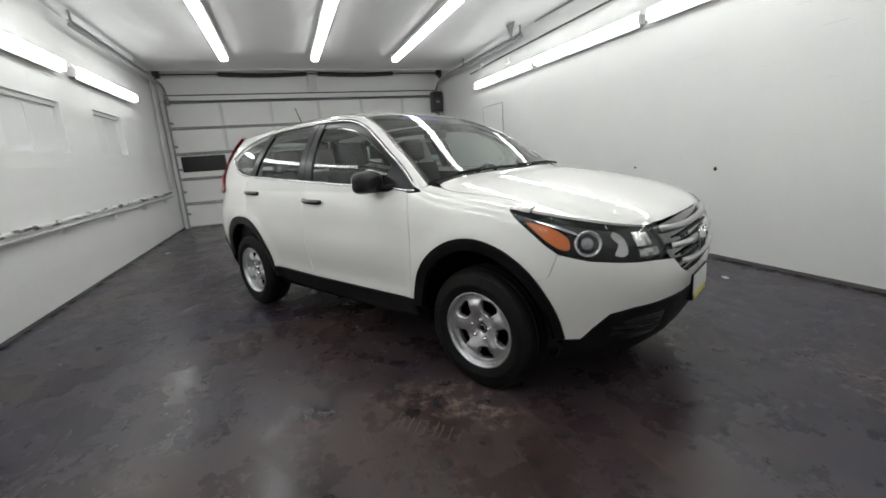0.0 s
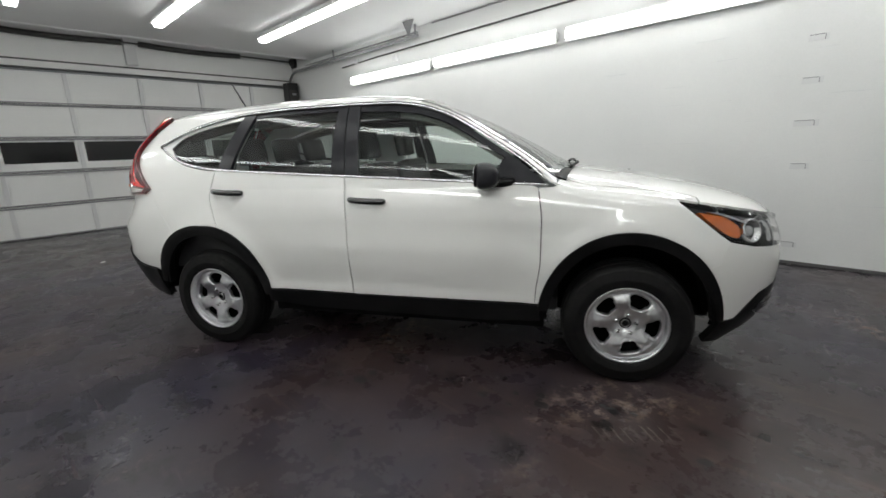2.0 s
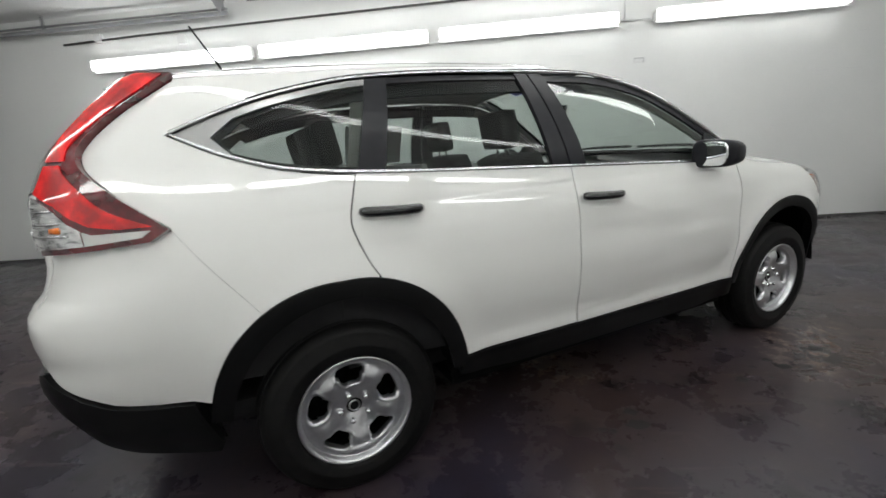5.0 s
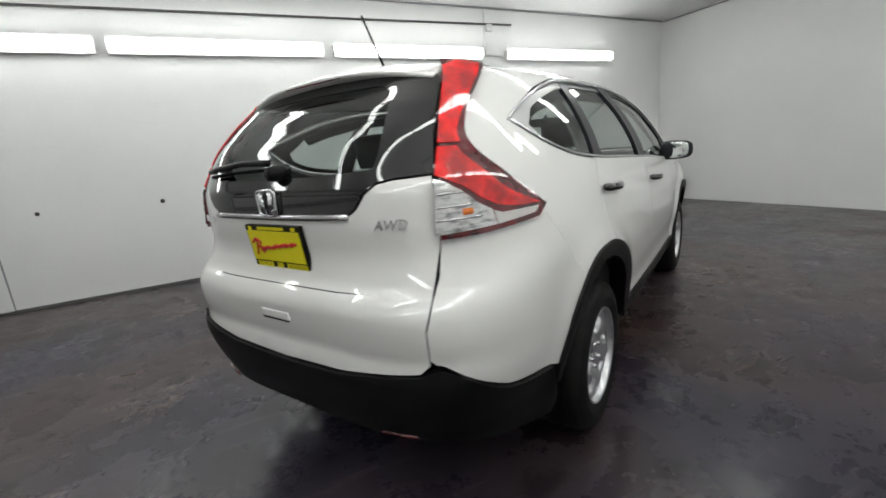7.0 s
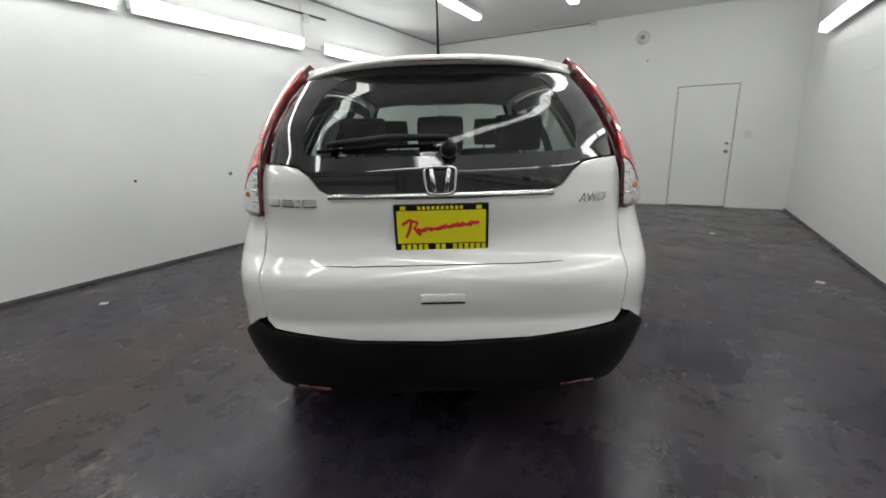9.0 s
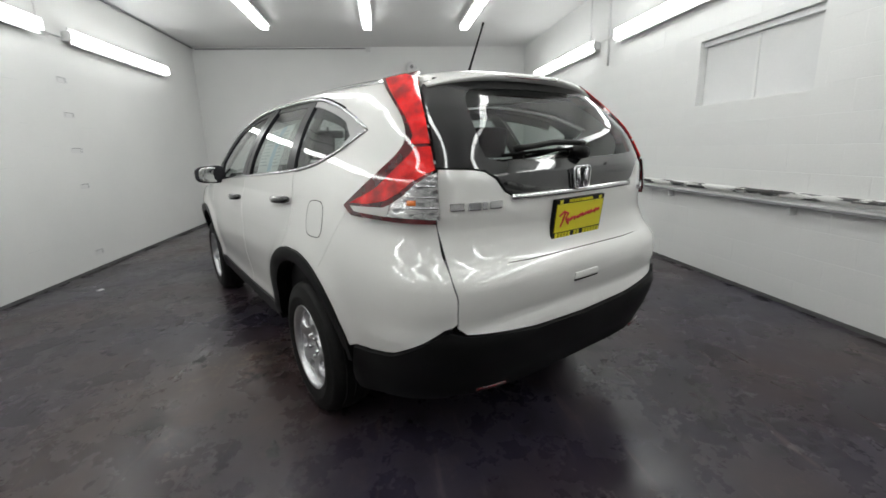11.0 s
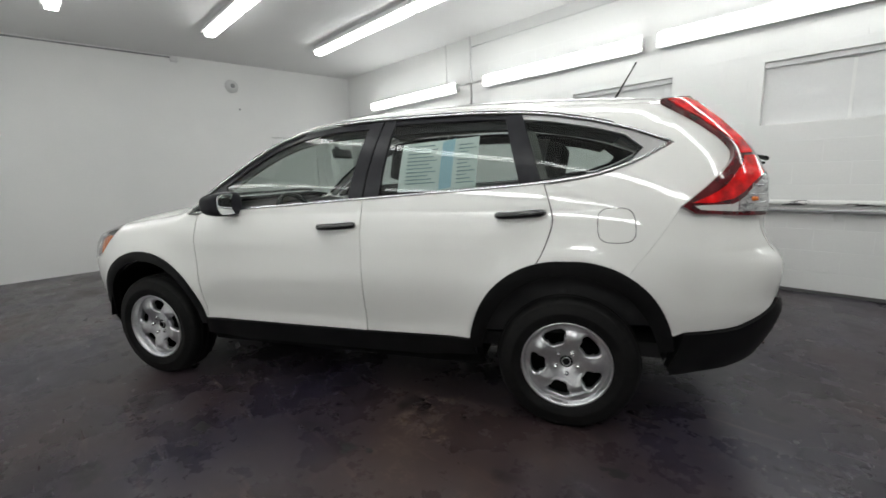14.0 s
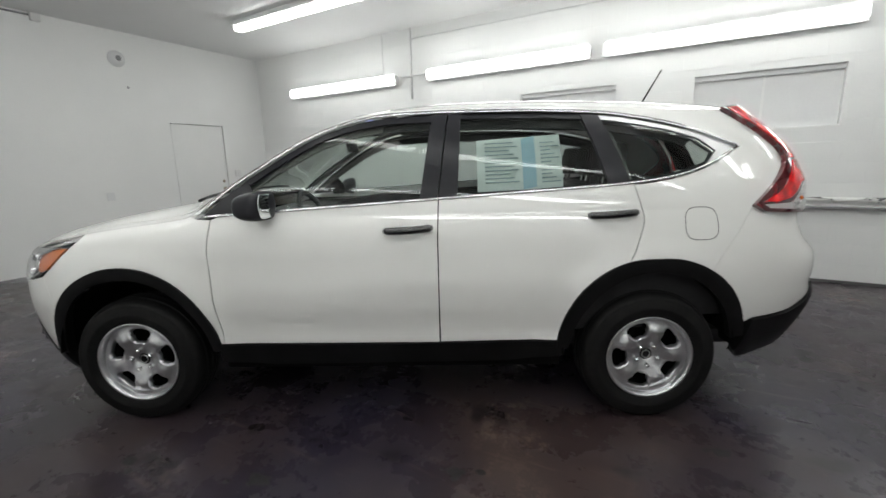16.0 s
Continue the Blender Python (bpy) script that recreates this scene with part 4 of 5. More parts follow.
def flank(mirror):
    s = -1 if mirror else 1
    k = dict(mirror=mirror)
    # front wing
    wing = [X(0.842, 1.048), X(0.862, 0.90), X(0.858, 0.65), X(0.835, 0.50), X(0.830, 0.432)]
    wing += arch(AXLE, R0X, R0Z, 168, 40.15, 30)
    wing += [X(1.715, 0.665), X(1.752, 0.775), X(1.70, 0.812), X(1.60, 0.895), X(1.515, 0.965)]
    wing += [X(x, float(RAIL(x))) for x in np.linspace(1.50, 0.945, 14)] + [X(0.915, 1.052)]
    w = skin("front_wing", side, wing, PAINT, car, step=0.016, **k)
    cap = [(x, half_width(x, RAIL(x)) * 1.0) for x in np.linspace(0.93, 1.60, 12)]
    cap = [(x, float(round_in(x, y, RAIL(x)))) for x, y in cap]
    cap += [(1.60, 0.752), (1.545, 0.750), (1.3, 0.765), (1.12, 0.772), (1.02, 0.762), (0.945, 0.775)]
    skin("wing_top", top, cap, PAINT, w, **k)
    # doors
    fd = [X(0.842 - 2 * GAP, 1.048), X(0.862 - 2 * GAP, 0.90), X(0.858 - 2 * GAP, 0.65), X(0.835 - 2 * GAP, 0.50), X(0.828, 0.432)]
    fd += [X(x, 0.430 + 0.002 * x) for x in np.linspace(0.7, -0.26, 8)] + [X(-0.262, 0.70), X(-0.262, 0.95)]
    fd += belt_line(-0.268, 0.80, 0.006)
    f = skin("front_door", side, fd, PAINT, car, step=0.016, **k)
    rd = [X(-0.262 - 2 * GAP, 0.432), X(-0.262 - 2 * GAP, 0.95)] + belt_line(-0.274, -1.195, 0.006)
    rd += smooth_line([X(-1.195, 1.172), X(-1.222, 1.08), X(-1.235, 1.0), X(-1.20, 0.885), X(-1.165, 0.815)], 5)
    rd += arch(-AXLE, R0X, R0Z, 74, 13, 18) + [X(-0.84, 0.437)]
    r = skin("rear_door", side, rd, PAINT, car, step=0.016, **k)
    for dr, x, z in ((f, -0.125, 0.993), (r, -1.092, 1.045)):
        door_handle(x, z, mirror, dr)
    # window surrounds, pillars and panes
    skin("mirror_sail", side, belt_line(0.875, 0.60, -0.006, 8) + [X(0.60, 1.12), X(0.665, 1.225)] + eave_line(0.70, 0.87, -0.012, 8), PILLAR, f, lift=-0.006, **k)
    skin("front_pane", side, belt_line(0.655, -0.195, -0.006, 14) + [X(-0.228, 1.3)] + eave_line(-0.25, 0.662, -0.036, 24), GLASS_F, f, lift=-0.014, edge=0.003, **k)
    skin("door_frame_edge", side, eave_line(-0.24, 0.70, -0.004, 26) + eave_line(0.665, -0.24, -0.040, 26), PILLAR, f, lift=-0.010, edge=0.012, **k)
    skin("door_pillar", side, belt_line(-0.182, -0.266, -0.004, 4) + eave_line(-0.318, -0.243, -0.004, 4), PILLAR, f, lift=-0.003, edge=0.02, **k)
    skin("door_pillar", side, belt_line(-0.274, -0.362, -0.004, 4) + eave_line(-0.388, -0.326, -0.004, 4), PILLAR, r, lift=-0.003, edge=0.02, **k)
    skin("rear_pane", side, belt_line(-0.352, -1.12, -0.006, 14) + eave_line(-1.0, -0.378, -0.024, 14), GLASS_R, r, lift=-0.014, edge=0.003, **k)
    skin("door_frame_edge", side, eave_line(-1.0, -0.38, -0.004, 12) + eave_line(-0.38, -1.0, -0.028, 12), PILLAR, r, lift=-0.010, edge=0.012, **k)
    skin("rear_door_pillar", side, belt_line(-1.085, -1.185, -0.004, 4) + eave_line(-1.075, -0.985, -0.004, 4), PILLAR, r, lift=-0.004, edge=0.02, **k)
    # rear quarter with the roof pillar
    q = [X(-1.20, 1.172), *smooth_line([X(-1.228, 1.08), X(-1.241, 1.0), X(-1.206, 0.885), X(-1.172, 0.818)], 5)]
    q += arch(-AXLE, R0X, R0Z, 76, 122, 16) + [X(-1.768, 1.054)]
    q += smooth_line([X(-1.770, 1.062), X(-1.86, 1.135), X(-1.945, 1.215), X(-1.975, 1.262), X(-1.968, 1.305), X(-1.90, 1.378), X(-1.80, 1.455), X(-1.71, 1.520)], 5)
    q += [X(x, float(RAIL(x))) for x in np.linspace(-1.70, 0.93, 60)]
    q += eave_line(0.895, -1.70, 0.012, 60) + [X(-1.752, 1.338)] + belt_line(-1.70, -1.22, 0.012, 14)
    qq = skin("rear_quarter", side, q, PAINT, car, step=0.016, **k)
    skin("quarter_pane", side, belt_line(-1.165, -1.60, -0.012, 10) + [X(-1.63, 1.325)] + eave_line(-1.58, -1.06, -0.030, 14), GLASS_R, qq, lift=-0.012, edge=0.003, **k)
    skin("quarter_frame", side, belt_line(-1.56, -1.70, -0.002, 6) + [X(-1.735, 1.340)] + eave_line(-1.69, -1.06, -0.002, 16) + eave_line(-1.06, -1.55, -0.030, 12) + [X(-1.625, 1.325)], SATIN, qq, lift=-0.006, edge=0.01, **k)
    skin("quarter_lining", side, belt_line(-1.165, -1.70, 0.0, 10) + [X(-1.735, 1.340)] + eave_line(-1.69, -1.06, 0.0, 16) + eave_line(-1.06, -1.52, -0.040, 12) + [X(-1.60, 1.322)] + belt_line(-1.57, -1.165, -0.022, 10), TRIM, qq, lift=-0.022, edge=0.004, step=0.03, **k)
    bar_on("belt_moulding", side, [X(x, float(beltc(x)) - 0.001) for x in np.linspace(0.885, -1.735, 60)], CHROME, qq, 0.013, 0.002, mirror=mirror, label="bright chrome window moulding")
    bar_on("roof_moulding", side, [X(x, float(eavec(x)) + 0.004) for x in np.linspace(-1.735, 0.885, 70)], CHROME, qq, 0.012, 0.002, mirror=mirror, label="bright chrome window moulding")
    bar_on("roof_seam", side, [X(x, float(eavec(x)) + 0.014) for x in np.linspace(-1.5, 0.86, 60)], SHELL, qq, 0.008, -0.001, mirror=mirror)
    fuel = [(a, b) for a, b in [(X(-1.51 + 0.078 * np.sign(math.cos(t)) * abs(math.cos(t)) ** 0.6, 1.0)[0], 0.985 + 0.076 * np.sign(math.sin(t)) * abs(math.sin(t)) ** 0.6) for t in np.linspace(0, math.tau, 32, endpoint=False)]]
    if not mirror:
        bar_on("fuel_flap_gap", side, fuel + fuel[:1], SHELL, qq, 0.0032, 0.0012, 0.2, step=0.02)
    # rear bumper corner, below the lamp
    bp = [X(-1.7685, 1.0525), X(-1.88, 1.034), YR_(0.70, 1.018), YR_(0.639, 1.014)]
    bp += [YR_(0.639, 0.9), YR_(0.640, 0.845), YR_(0.636, 0.76), YR_(0.632, 0.668), YR_(0.645, 0.655), YR_(0.67, 0.648), X(-2.16, 0.618), X(-2.10, 0.580), X(-2.02, 0.542), X(-1.98, 0.533), X(-1.90, 0.522), X(-1.805, 0.516)]
    bp += arch(-AXLE, R0X, R0Z, 160.5, 122.15, 18)
    skin("rear_bumper_corner", side, bp, PAINT, car, step=0.016, **k)
    # arch cladding, sill
    for cx, a0, a1, nm in ((AXLE, 5, 172, "front_arch_cladding"), (-AXLE, 8, 168, "rear_arch_cladding")):
        ring = arch(cx, R0X - 0.002, R0Z - 0.002, a0, a1, 40) + arch(cx, R1X, R1Z, a1, a0, 40)
        skin(nm, side, ring, CLAD, car, lift=0.010, edge=0.05, **k)
    sill = [X(0.845, 0.424), X(0.4, 0.424), X(-0.4, 0.426), X(-0.858, 0.430), X(-0.87, 0.35), X(-0.6, 0.318), X(0.6, 0.305), X(0.86, 0.33)]
    skin("sill_cladding", side, sill, CLAD, car, lift=0.008, edge=0.05, **k)
    # tail lamp
    rim = [X(-1.767, 1.058), X(-1.82, 1.026), YR_(0.72, 1.012), YR_(0.636, 1.009)]
    rim += [YR_(0.633, 1.10), YR_(0.625, 1.20), YR_(0.60, 1.30), YR_(0.566, 1.40), YR_(0.528, 1.49), YR_(0.50, 1.548)]
    rim += [X(-1.80, 1.543), X(-1.702, 1.532)]
    edge_out = smooth_line([X(-1.702, 1.532), X(-1.80, 1.459), X(-1.90, 1.382), X(-1.968, 1.309), X(-1.976, 1.262), X(-1.945, 1.213), X(-1.858, 1.133), X(-1.767, 1.058)], 5)
    lamp = skin("tail_lamp", side, rim + edge_out[1:-1], RED_DARK, car, lift=0.023, edge=0.045, label="large red tail lamp with clear lower lens", mirror=mirror, step=0.02)
    upper = [YR_(0.606, 1.268), YR_(0.588, 1.335), YR_(0.560, 1.410), YR_(0.515, 1.515), X(-1.80, 1.533)]
    upper += smooth_line([X(-1.728, 1.526), X(-1.815, 1.456), X(-1.915, 1.378), X(-1.990, 1.308), X(-2.005, 1.268)], 5)
    skin("red_lens", side, upper, RED, lamp, lift=0.0265, edge=0.004, step=0.016, **k)
    middle = [YR_(0.619, 1.180), YR_(0.607, 1.258), X(-2.02, 1.258)]
    middle += smooth_line([X(-2.015, 1.235), X(-1.975, 1.180), X(-1.910, 1.118), X(-1.805, 1.068)], 5)
    middle += [X(-1.89, 1.068), X(-1.965, 1.082), X(-2.01, 1.110), X(-2.05, 1.150), X(-2.09, 1.173)]
    skin("red_lens", side, middle, RED, lamp, lift=0.0265, edge=0.004, step=0.016, **k)
    clear = [YR_(0.625, 1.024), YR_(0.618, 1.172), X(-2.09, 1.164), X(-2.058, 1.140), X(-2.02, 1.095), X(-1.99, 1.074), X(-1.985, 1.030)]
    skin("clear_lens", side, clear, REFLECT, lamp, lift=0.0265, edge=0.004, step=0.014, label="clear ribbed reversing lens", **k)
    low = [X(-1.982, 1.030), X(-1.985, 1.070), X(-1.962, 1.060), X(-1.812, 1.058), X(-1.838, 1.040)]
    skin("white_reflector", side, low, LAMPWHITE, lamp, lift=0.0265, edge=0.004, step=0.014, **k)
    for z in (1.062, 1.098, 1.135):
        bar_on("lens_rib", side, [YR_(0.628, z), X(-2.02 - 0.5 * (z - 1.062), z)], CHROME, lamp, 0.006, 0.028, 0.4, mirror=mirror, step=0.02)
    bar_on("lamp_bulb", side, [X(-2.042, 1.079), X(-2.066, 1.079)], AMBER, lamp, 0.020, 0.028, mirror=mirror)
    # headlamp
    hl = smooth_line([X(1.508, 0.985), X(1.60, 0.900), X(1.70, 0.822), X(1.765, 0.778), X(1.88, 0.748), YF_(0.62, 0.728), YF_(0.52, 0.722)], 4)
    hl += [YF_(0.42, 0.742), YF_(0.43, 0.80), YF_(0.47, 0.858), YF_(0.56, 0.893)] + [X(x, float(RAIL(x)) - 0.012) for x in (1.93, 1.85, 1.75, 1.62)]
    head = skin("headlamp", side, hl, LAMPBASE, car, lift=-0.040, edge=0.03, label="clear headlamp with amber corner", mirror=mirror, step=0.025)
    skin("lamp_cover", side, hl, GLASS_CLEAR, head, lift=0.004, edge=0.002, step=0.025, **k)
    amber = smooth_line([X(1.60, 0.922), X(1.66, 0.868), X(1.745, 0.805), X(1.80, 0.795), X(1.79, 0.85), X(1.71, 0.90)], 3)
    skin("indicator", side, amber, AMBER, head, lift=-0.008, edge=0.03, step=0.02, **k)
    strip = [X(1.64, 0.925), X(1.72, 0.912), X(1.82, 0.872), X(1.83, 0.858), X(1.72, 0.90)]
    skin("chrome_strip", side, strip, CHROME, head, lift=-0.006, edge=0.03, step=0.02, **k)
    crescent = smooth_line([YF_(0.700, 0.765), YF_(0.672, 0.752), YF_(0.645, 0.775), YF_(0.645, 0.835), YF_(0.672, 0.868), YF_(0.690, 0.850), YF_(0.675, 0.81)], 4)
    skin("reflector_panel", side, crescent, BOWL, head, lift=-0.020, edge=0.02, step=0.016, **k)
    for ring in ([YF_(0.595, 0.792), YF_(0.505, 0.790), YF_(0.515, 0.850), YF_(0.595, 0.862)], [YF_(0.590, 0.742), YF_(0.470, 0.738), YF_(0.478, 0.774), YF_(0.592, 0.778)]):
        skin("reflector_panel", side, ring, REFLECT, head, lift=-0.024, edge=0.016, step=0.016, **k)
    # round projector in a chrome ring
    u, z = X(1.872, 0.822)
    p = side(np.array([[u, z]]))[0]
    n = normals_at(side, np.array([[u, z]]))[0]
    n = n if n[0] > 0 else -n
    turn = Matrix.Translation(Vector(p) - 0.012 * Vector(n)) @ Vector(n).to_track_quat("Z", "Y").to_matrix().to_4x4()
    for nm, prof, mt in (("reflector_bowl", [(0.0, -0.03), (0.03, -0.028), (0.044, -0.016), (0.050, 0.0), (0.056, 0.004), (0.060, 0.0), (0.060, -0.028)], BOWL),
                         ("projector_lens", [(0.0, -0.004), (0.014, -0.006), (0.024, -0.013), (0.028, -0.022), (0.028, -0.03)], LAMPGLASS),
                         ("bezel_ring", [(0.028, -0.026), (0.028, -0.016), (0.033, -0.014), (0.035, -0.026)], GLOSSBLACK)):
        bm = lathe(bmesh.new(), prof, 32, "z")
        bm.transform(turn)
        if mirror:
            bm.transform(Matrix.Diagonal((1, -1, 1, 1)))
        bmesh.ops.recalc_face_normals(bm, faces=bm.faces)
        part(nm, bm, mt, head, "", True)
    # front bumper half with its lower black corner
    fb = [X(1.7165, 0.664), X(1.7535, 0.772), X(1.88, 0.742), YF_(0.62, 0.722), YF_(0.52, 0.716), YF_(0.40, 0.70), YF_(0.33, 0.64), YF_(0.24, 0.60), YF_(0.0, 0.592)]
    fb += [YF_(0.0, 0.515), YF_(0.45, 0.528), X(2.03, 0.522), X(1.95, 0.500), X(1.88, 0.430), X(1.83, 0.372), X(1.765, 0.366)]
    fb += arch(AXLE, R0X, R0Z, 5, 39.9, 16)
    skin("front_bumper", side, fb, PAINT, car, **k)
    fl = [YF_(0.0, 0.509), YF_(0.45, 0.522), X(2.03, 0.516), X(1.955, 0.494), X(1.885, 0.425), X(1.833, 0.366), X(1.757, 0.36), X(1.70, 0.225), X(1.80, 0.215), X(1.92, 0.235), YF_(0.55, 0.255), YF_(0.0, 0.27)]
    low = skin("lower_bumper", side, fl, CLAD, car, lift=0.004, edge=0.04, **k)
    skin("fog_lamp_recess", side, [X(1.99, 0.46), YF_(0.60, 0.475), YF_(0.45, 0.475), YF_(0.48, 0.37), X(1.98, 0.36), X(1.93, 0.40)], GLOSSBLACK, low, lift=0.007, edge=0.003, step=0.025, **k)
    for z in (0.40, 0.435):
        bar_on("fog_slat", side, [X(1.95, z), YF_(0.62, z), YF_(0.47, z)], CLAD, low, 0.012, 0.012, mirror=mirror)
    # door mirror
    y = float(half_width(0.66, 1.1))
    mir = new("door_mirror")
    mir.parent = car
    mir["label"] = "black door mirror"
    bm = bmesh.new()
    bmesh.ops.create_uvsphere(bm, u_segments=24, v_segments=14, radius=1.0)
    for v in bm.verts:
        c = v.co
        e = 0.55
        px, py, pz = (math.copysign(abs(t) ** e, t) for t in c)
        v.co = ((0.085 * px if px > 0 else 0.036 * px) + 0.016 * py, 0.106 * py, 0.068 * pz * (1 - 0.08 * py) * (1 - 0.30 * max(px, 0) ** 2))
    bm.transform(Matrix.Translation((0.560, y + 0.088, 1.132)))
    bm2 = bmesh.new()
    sweep(bm2, [(0.70, y - 0.02, 1.092), (0.65, y + 0.01, 1.090), (0.60, y + 0.05, 1.092)], [0.038, 0.032, 0.03], 10, 0.7)
    bm3 = bmesh.new()
    bmesh.ops.create_uvsphere(bm3, u_segments=20, v_segments=8, radius=1.0)
    for v in bm3.verts:
        px, py, pz = (math.copysign(abs(t) ** 0.6, t) for t in v.co)
        v.co = (0.004 * px, 0.083 * py, 0.058 * pz)
    bm3.transform(Matrix.Translation((0.560 - 0.0345, y + 0.088, 1.132)))
    for nm, b, m in (("shell", bm, PILLAR), ("foot", bm2, CLAD), ("mirror_glass", bm3, MIRROR)):
        if mirror:
            b.transform(Matrix.Diagonal((1, -1, 1, 1)))
            bmesh.ops.reverse_faces(b, faces=b.faces)
        part(nm, b, m, mir, "", True)
    # inner shell, wheel housings
    for a, b in ((0.90, -0.90), (-1.74, -2.2), (2.05, 1.72)):
        xs = np.linspace(a, b, 12)
        hi = 0.98 if a < 1 and b > -1 else 0.80
        sh = [X(x, 0.32) for x in xs] + [X(x, hi) for x in xs[::-1]]
        skin("inner_panel", side, sh, SHELL, car, lift=-0.03, edge=0, step=0.06, **k)
    xs = np.linspace(1.85, -2.05, 40)
    skin("inner_panel", side, [X(x, 0.80) for x in xs] + [X(x, min(1.04, float(RAIL(x)) - 0.04)) for x in xs[::-1]], SHELL, car, lift=-0.035, edge=0, step=0.06, **k)
    for cx in (AXLE, -AXLE):
        bm = bmesh.new()
        n = 26
        rings = [[bm.verts.new((cx + 0.425 * math.cos(a), s * yy, HUBZ + 0.45 * math.sin(a))) for a in [radians(6 + 168 * i / n) for i in range(n + 1)]] for yy in (0.85, 0.6, 0.5)]
        rings.append([bm.verts.new((cx, s * 0.5, HUBZ)) for _ in range(n + 1)])
        for r0, r1 in zip(rings, rings[1:]):
            for i in range(n):
                try:
                    bm.faces.new((r0[i], r0[i + 1], r1[i + 1], r1[i]))
                except ValueError:
                    pass
        bmesh.ops.remove_doubles(bm, verts=bm.verts, dist=1e-4)
        part("wheel_housing", bm, SHELL, car, "", True)


flank(False)
flank(True)

# bonnet, windscreen, roof
bon = smooth_line([(0.985, 0.730), (1.06, 0.760), (1.3, 0.757), (1.54, 0.744), (1.607, 0.745)], 4)
bon += [(x, float(round_in(x, half_width(x, RAIL(x)), RAIL(x))) - 0.006) for x in np.linspace(1.612, 2.03, 14)]
bon += smooth_line([(2.065, 0.36), (2.085, 0.2), (2.092, 0.0)], 4)
bonnet = skin("bonnet", top, [(0.985, 0.70)] + bon + [(x, -y) for x, y in bon[::-1][1:]] + [(0.985, -0.70), (1.03, -0.4), (1.055, 0.0), (1.03, 0.4)], PAINT, car)
skin("cowl", top, [(0.99, 0.72), (1.06, 0.40), (1.085, 0.0), (1.06, -0.40), (0.99, -0.72), (0.93, -0.715), (1.0, -0.35), (1.02, 0.0), (1.0, 0.35), (0.93, 0.715)], CLAD, car, lift=-0.012)


def apillar(x, inset):
    rz = RAIL(x)
    return float(round_in(x, half_width(x, rz), rz)) - inset


left = [(x, apillar(x, 0.065 + 0.01 * (0.9 - x))) for x in np.linspace(0.915, 0.16, 24)]
ws = left + [(0.115, 0.3), (0.095, 0.0), (0.115, -0.3)] + [(x, -y) for x, y in left[::-1]] + [(0.985, -0.45), (1.03, 0.0), (0.985, 0.45)]
screen = skin("windscreen", top, ws, GLASS_F, car, lift=-0.006, edge=0.003, label="clear windscreen")
blk = [(x, y + 0.003) for x, y in left]
band = blk + [(x, y - 0.03) for x, y in left[::-1]]
for m in (False, True):
    skin("screen_border", top, band, GLOSSBLACK, screen, lift=-0.004, edge=0.003, mirror=m, step=0.03)
    pil = [(x, apillar(x, -0.001)) for x in np.linspace(0.93, 0.10, 26)] + [(x, apillar(x, 0.060 + 0.01 * (0.9 - x))) for x in np.linspace(0.10, 0.93, 26)]
    skin("front_pillar", top, pil, PAINT, car, mirror=m, step=0.03)
    bar_on("pillar_trim", top, [(x, apillar(x, 0.062 + 0.01 * (0.9 - x))) for x in np.linspace(0.93, 0.13, 30)], GLOSSBLACK, screen, 0.014, 0.001, mirror=m)
# short blue strip just under the top of the windscreen
skin("screen_blue_strip", top, [(0.150, 0.22), (0.140, 0.0), (0.150, -0.20), (0.195, -0.20), (0.185, 0.0), (0.195, 0.22)], material("matte_blue", (0.16, 0.18, 0.85), 0.5), screen, lift=-0.011, edge=0, label="short blue strip high on the windscreen")
rl = [(x, apillar(x, -0.001)) for x in np.linspace(0.10, -1.86, 50)]
roof = skin("roof", top, rl + [(-1.90, 0.42), (-1.915, 0.2), (-1.92, 0.0), (-1.915, -0.2), (-1.90, -0.42)] + [(x, -y) for x, y in rl[::-1]] + [(0.105, -0.3), (0.085, 0.0), (0.105, 0.3)], PAINT, car)
for m in (False, True):
    bar_on("roof_ditch", top, [(x, apillar(x, 0.10)) for x in np.linspace(0.12, -1.75, 50)], CLAD, roof, 0.016, -0.001, 0.3, mirror=m)

# roof spoiler
bm = bmesh.new()
n = 30
rows = []
for i in range(n + 1):
    y = -0.50 + 1.0 * i / n
    e = abs(y) / 0.50
    xe = -1.972 + 0.075 * e ** 3
    z0 = 1.588 - 0.052 * e ** 2.6
    prof = [(-1.80, z0 + 0.014), (-1.86, z0 + 0.004), (xe + 0.035, z0 - 0.012), (xe + 0.008, z0 - 0.022), (xe, z0 - 0.03), (xe + 0.012, z0 - 0.038), (xe + 0.05, z0 - 0.044)]
    rows.append([bm.verts.new((a, y, b)) for a, b in prof])
for r0, r1 in zip(rows, rows[1:]):
    for k in range(len(r0) - 1):
        bm.faces.new((r0[k], r0[k + 1], r1[k + 1], r1[k]))
bm.faces.new(rows[0]), bm.faces.new(rows[-1][::-1])
bmesh.ops.recalc_face_normals(bm, faces=bm.faces)
sp = part("roof_spoiler", bm, PAINT, car, "", True)
part("brake_light", boxed(-1.966, -1.95, -0.16, 0.16, 1.550, 1.557), RED_DARK, sp)
ant = part("aerial", sweep(bmesh.new(), [(-1.535, 0, 1.628), (-1.55, 0, 1.66), (-1.63, 0, 1.80), (-1.655, 0, 1.845)], [0.012, 0.006, 0.004, 0.005], 8), CLAD, car, "black whip aerial", True)
bm = lathe(bmesh.new(), [(0.0, 0.016), (0.014, 0.014), (0.02, 0.004), (0.021, 0.0)], 16, "z")
bm.transform(Matrix.Translation((-1.535, 0, 1.632)))
part("aerial_base", bm, CLAD, ant, "", True)

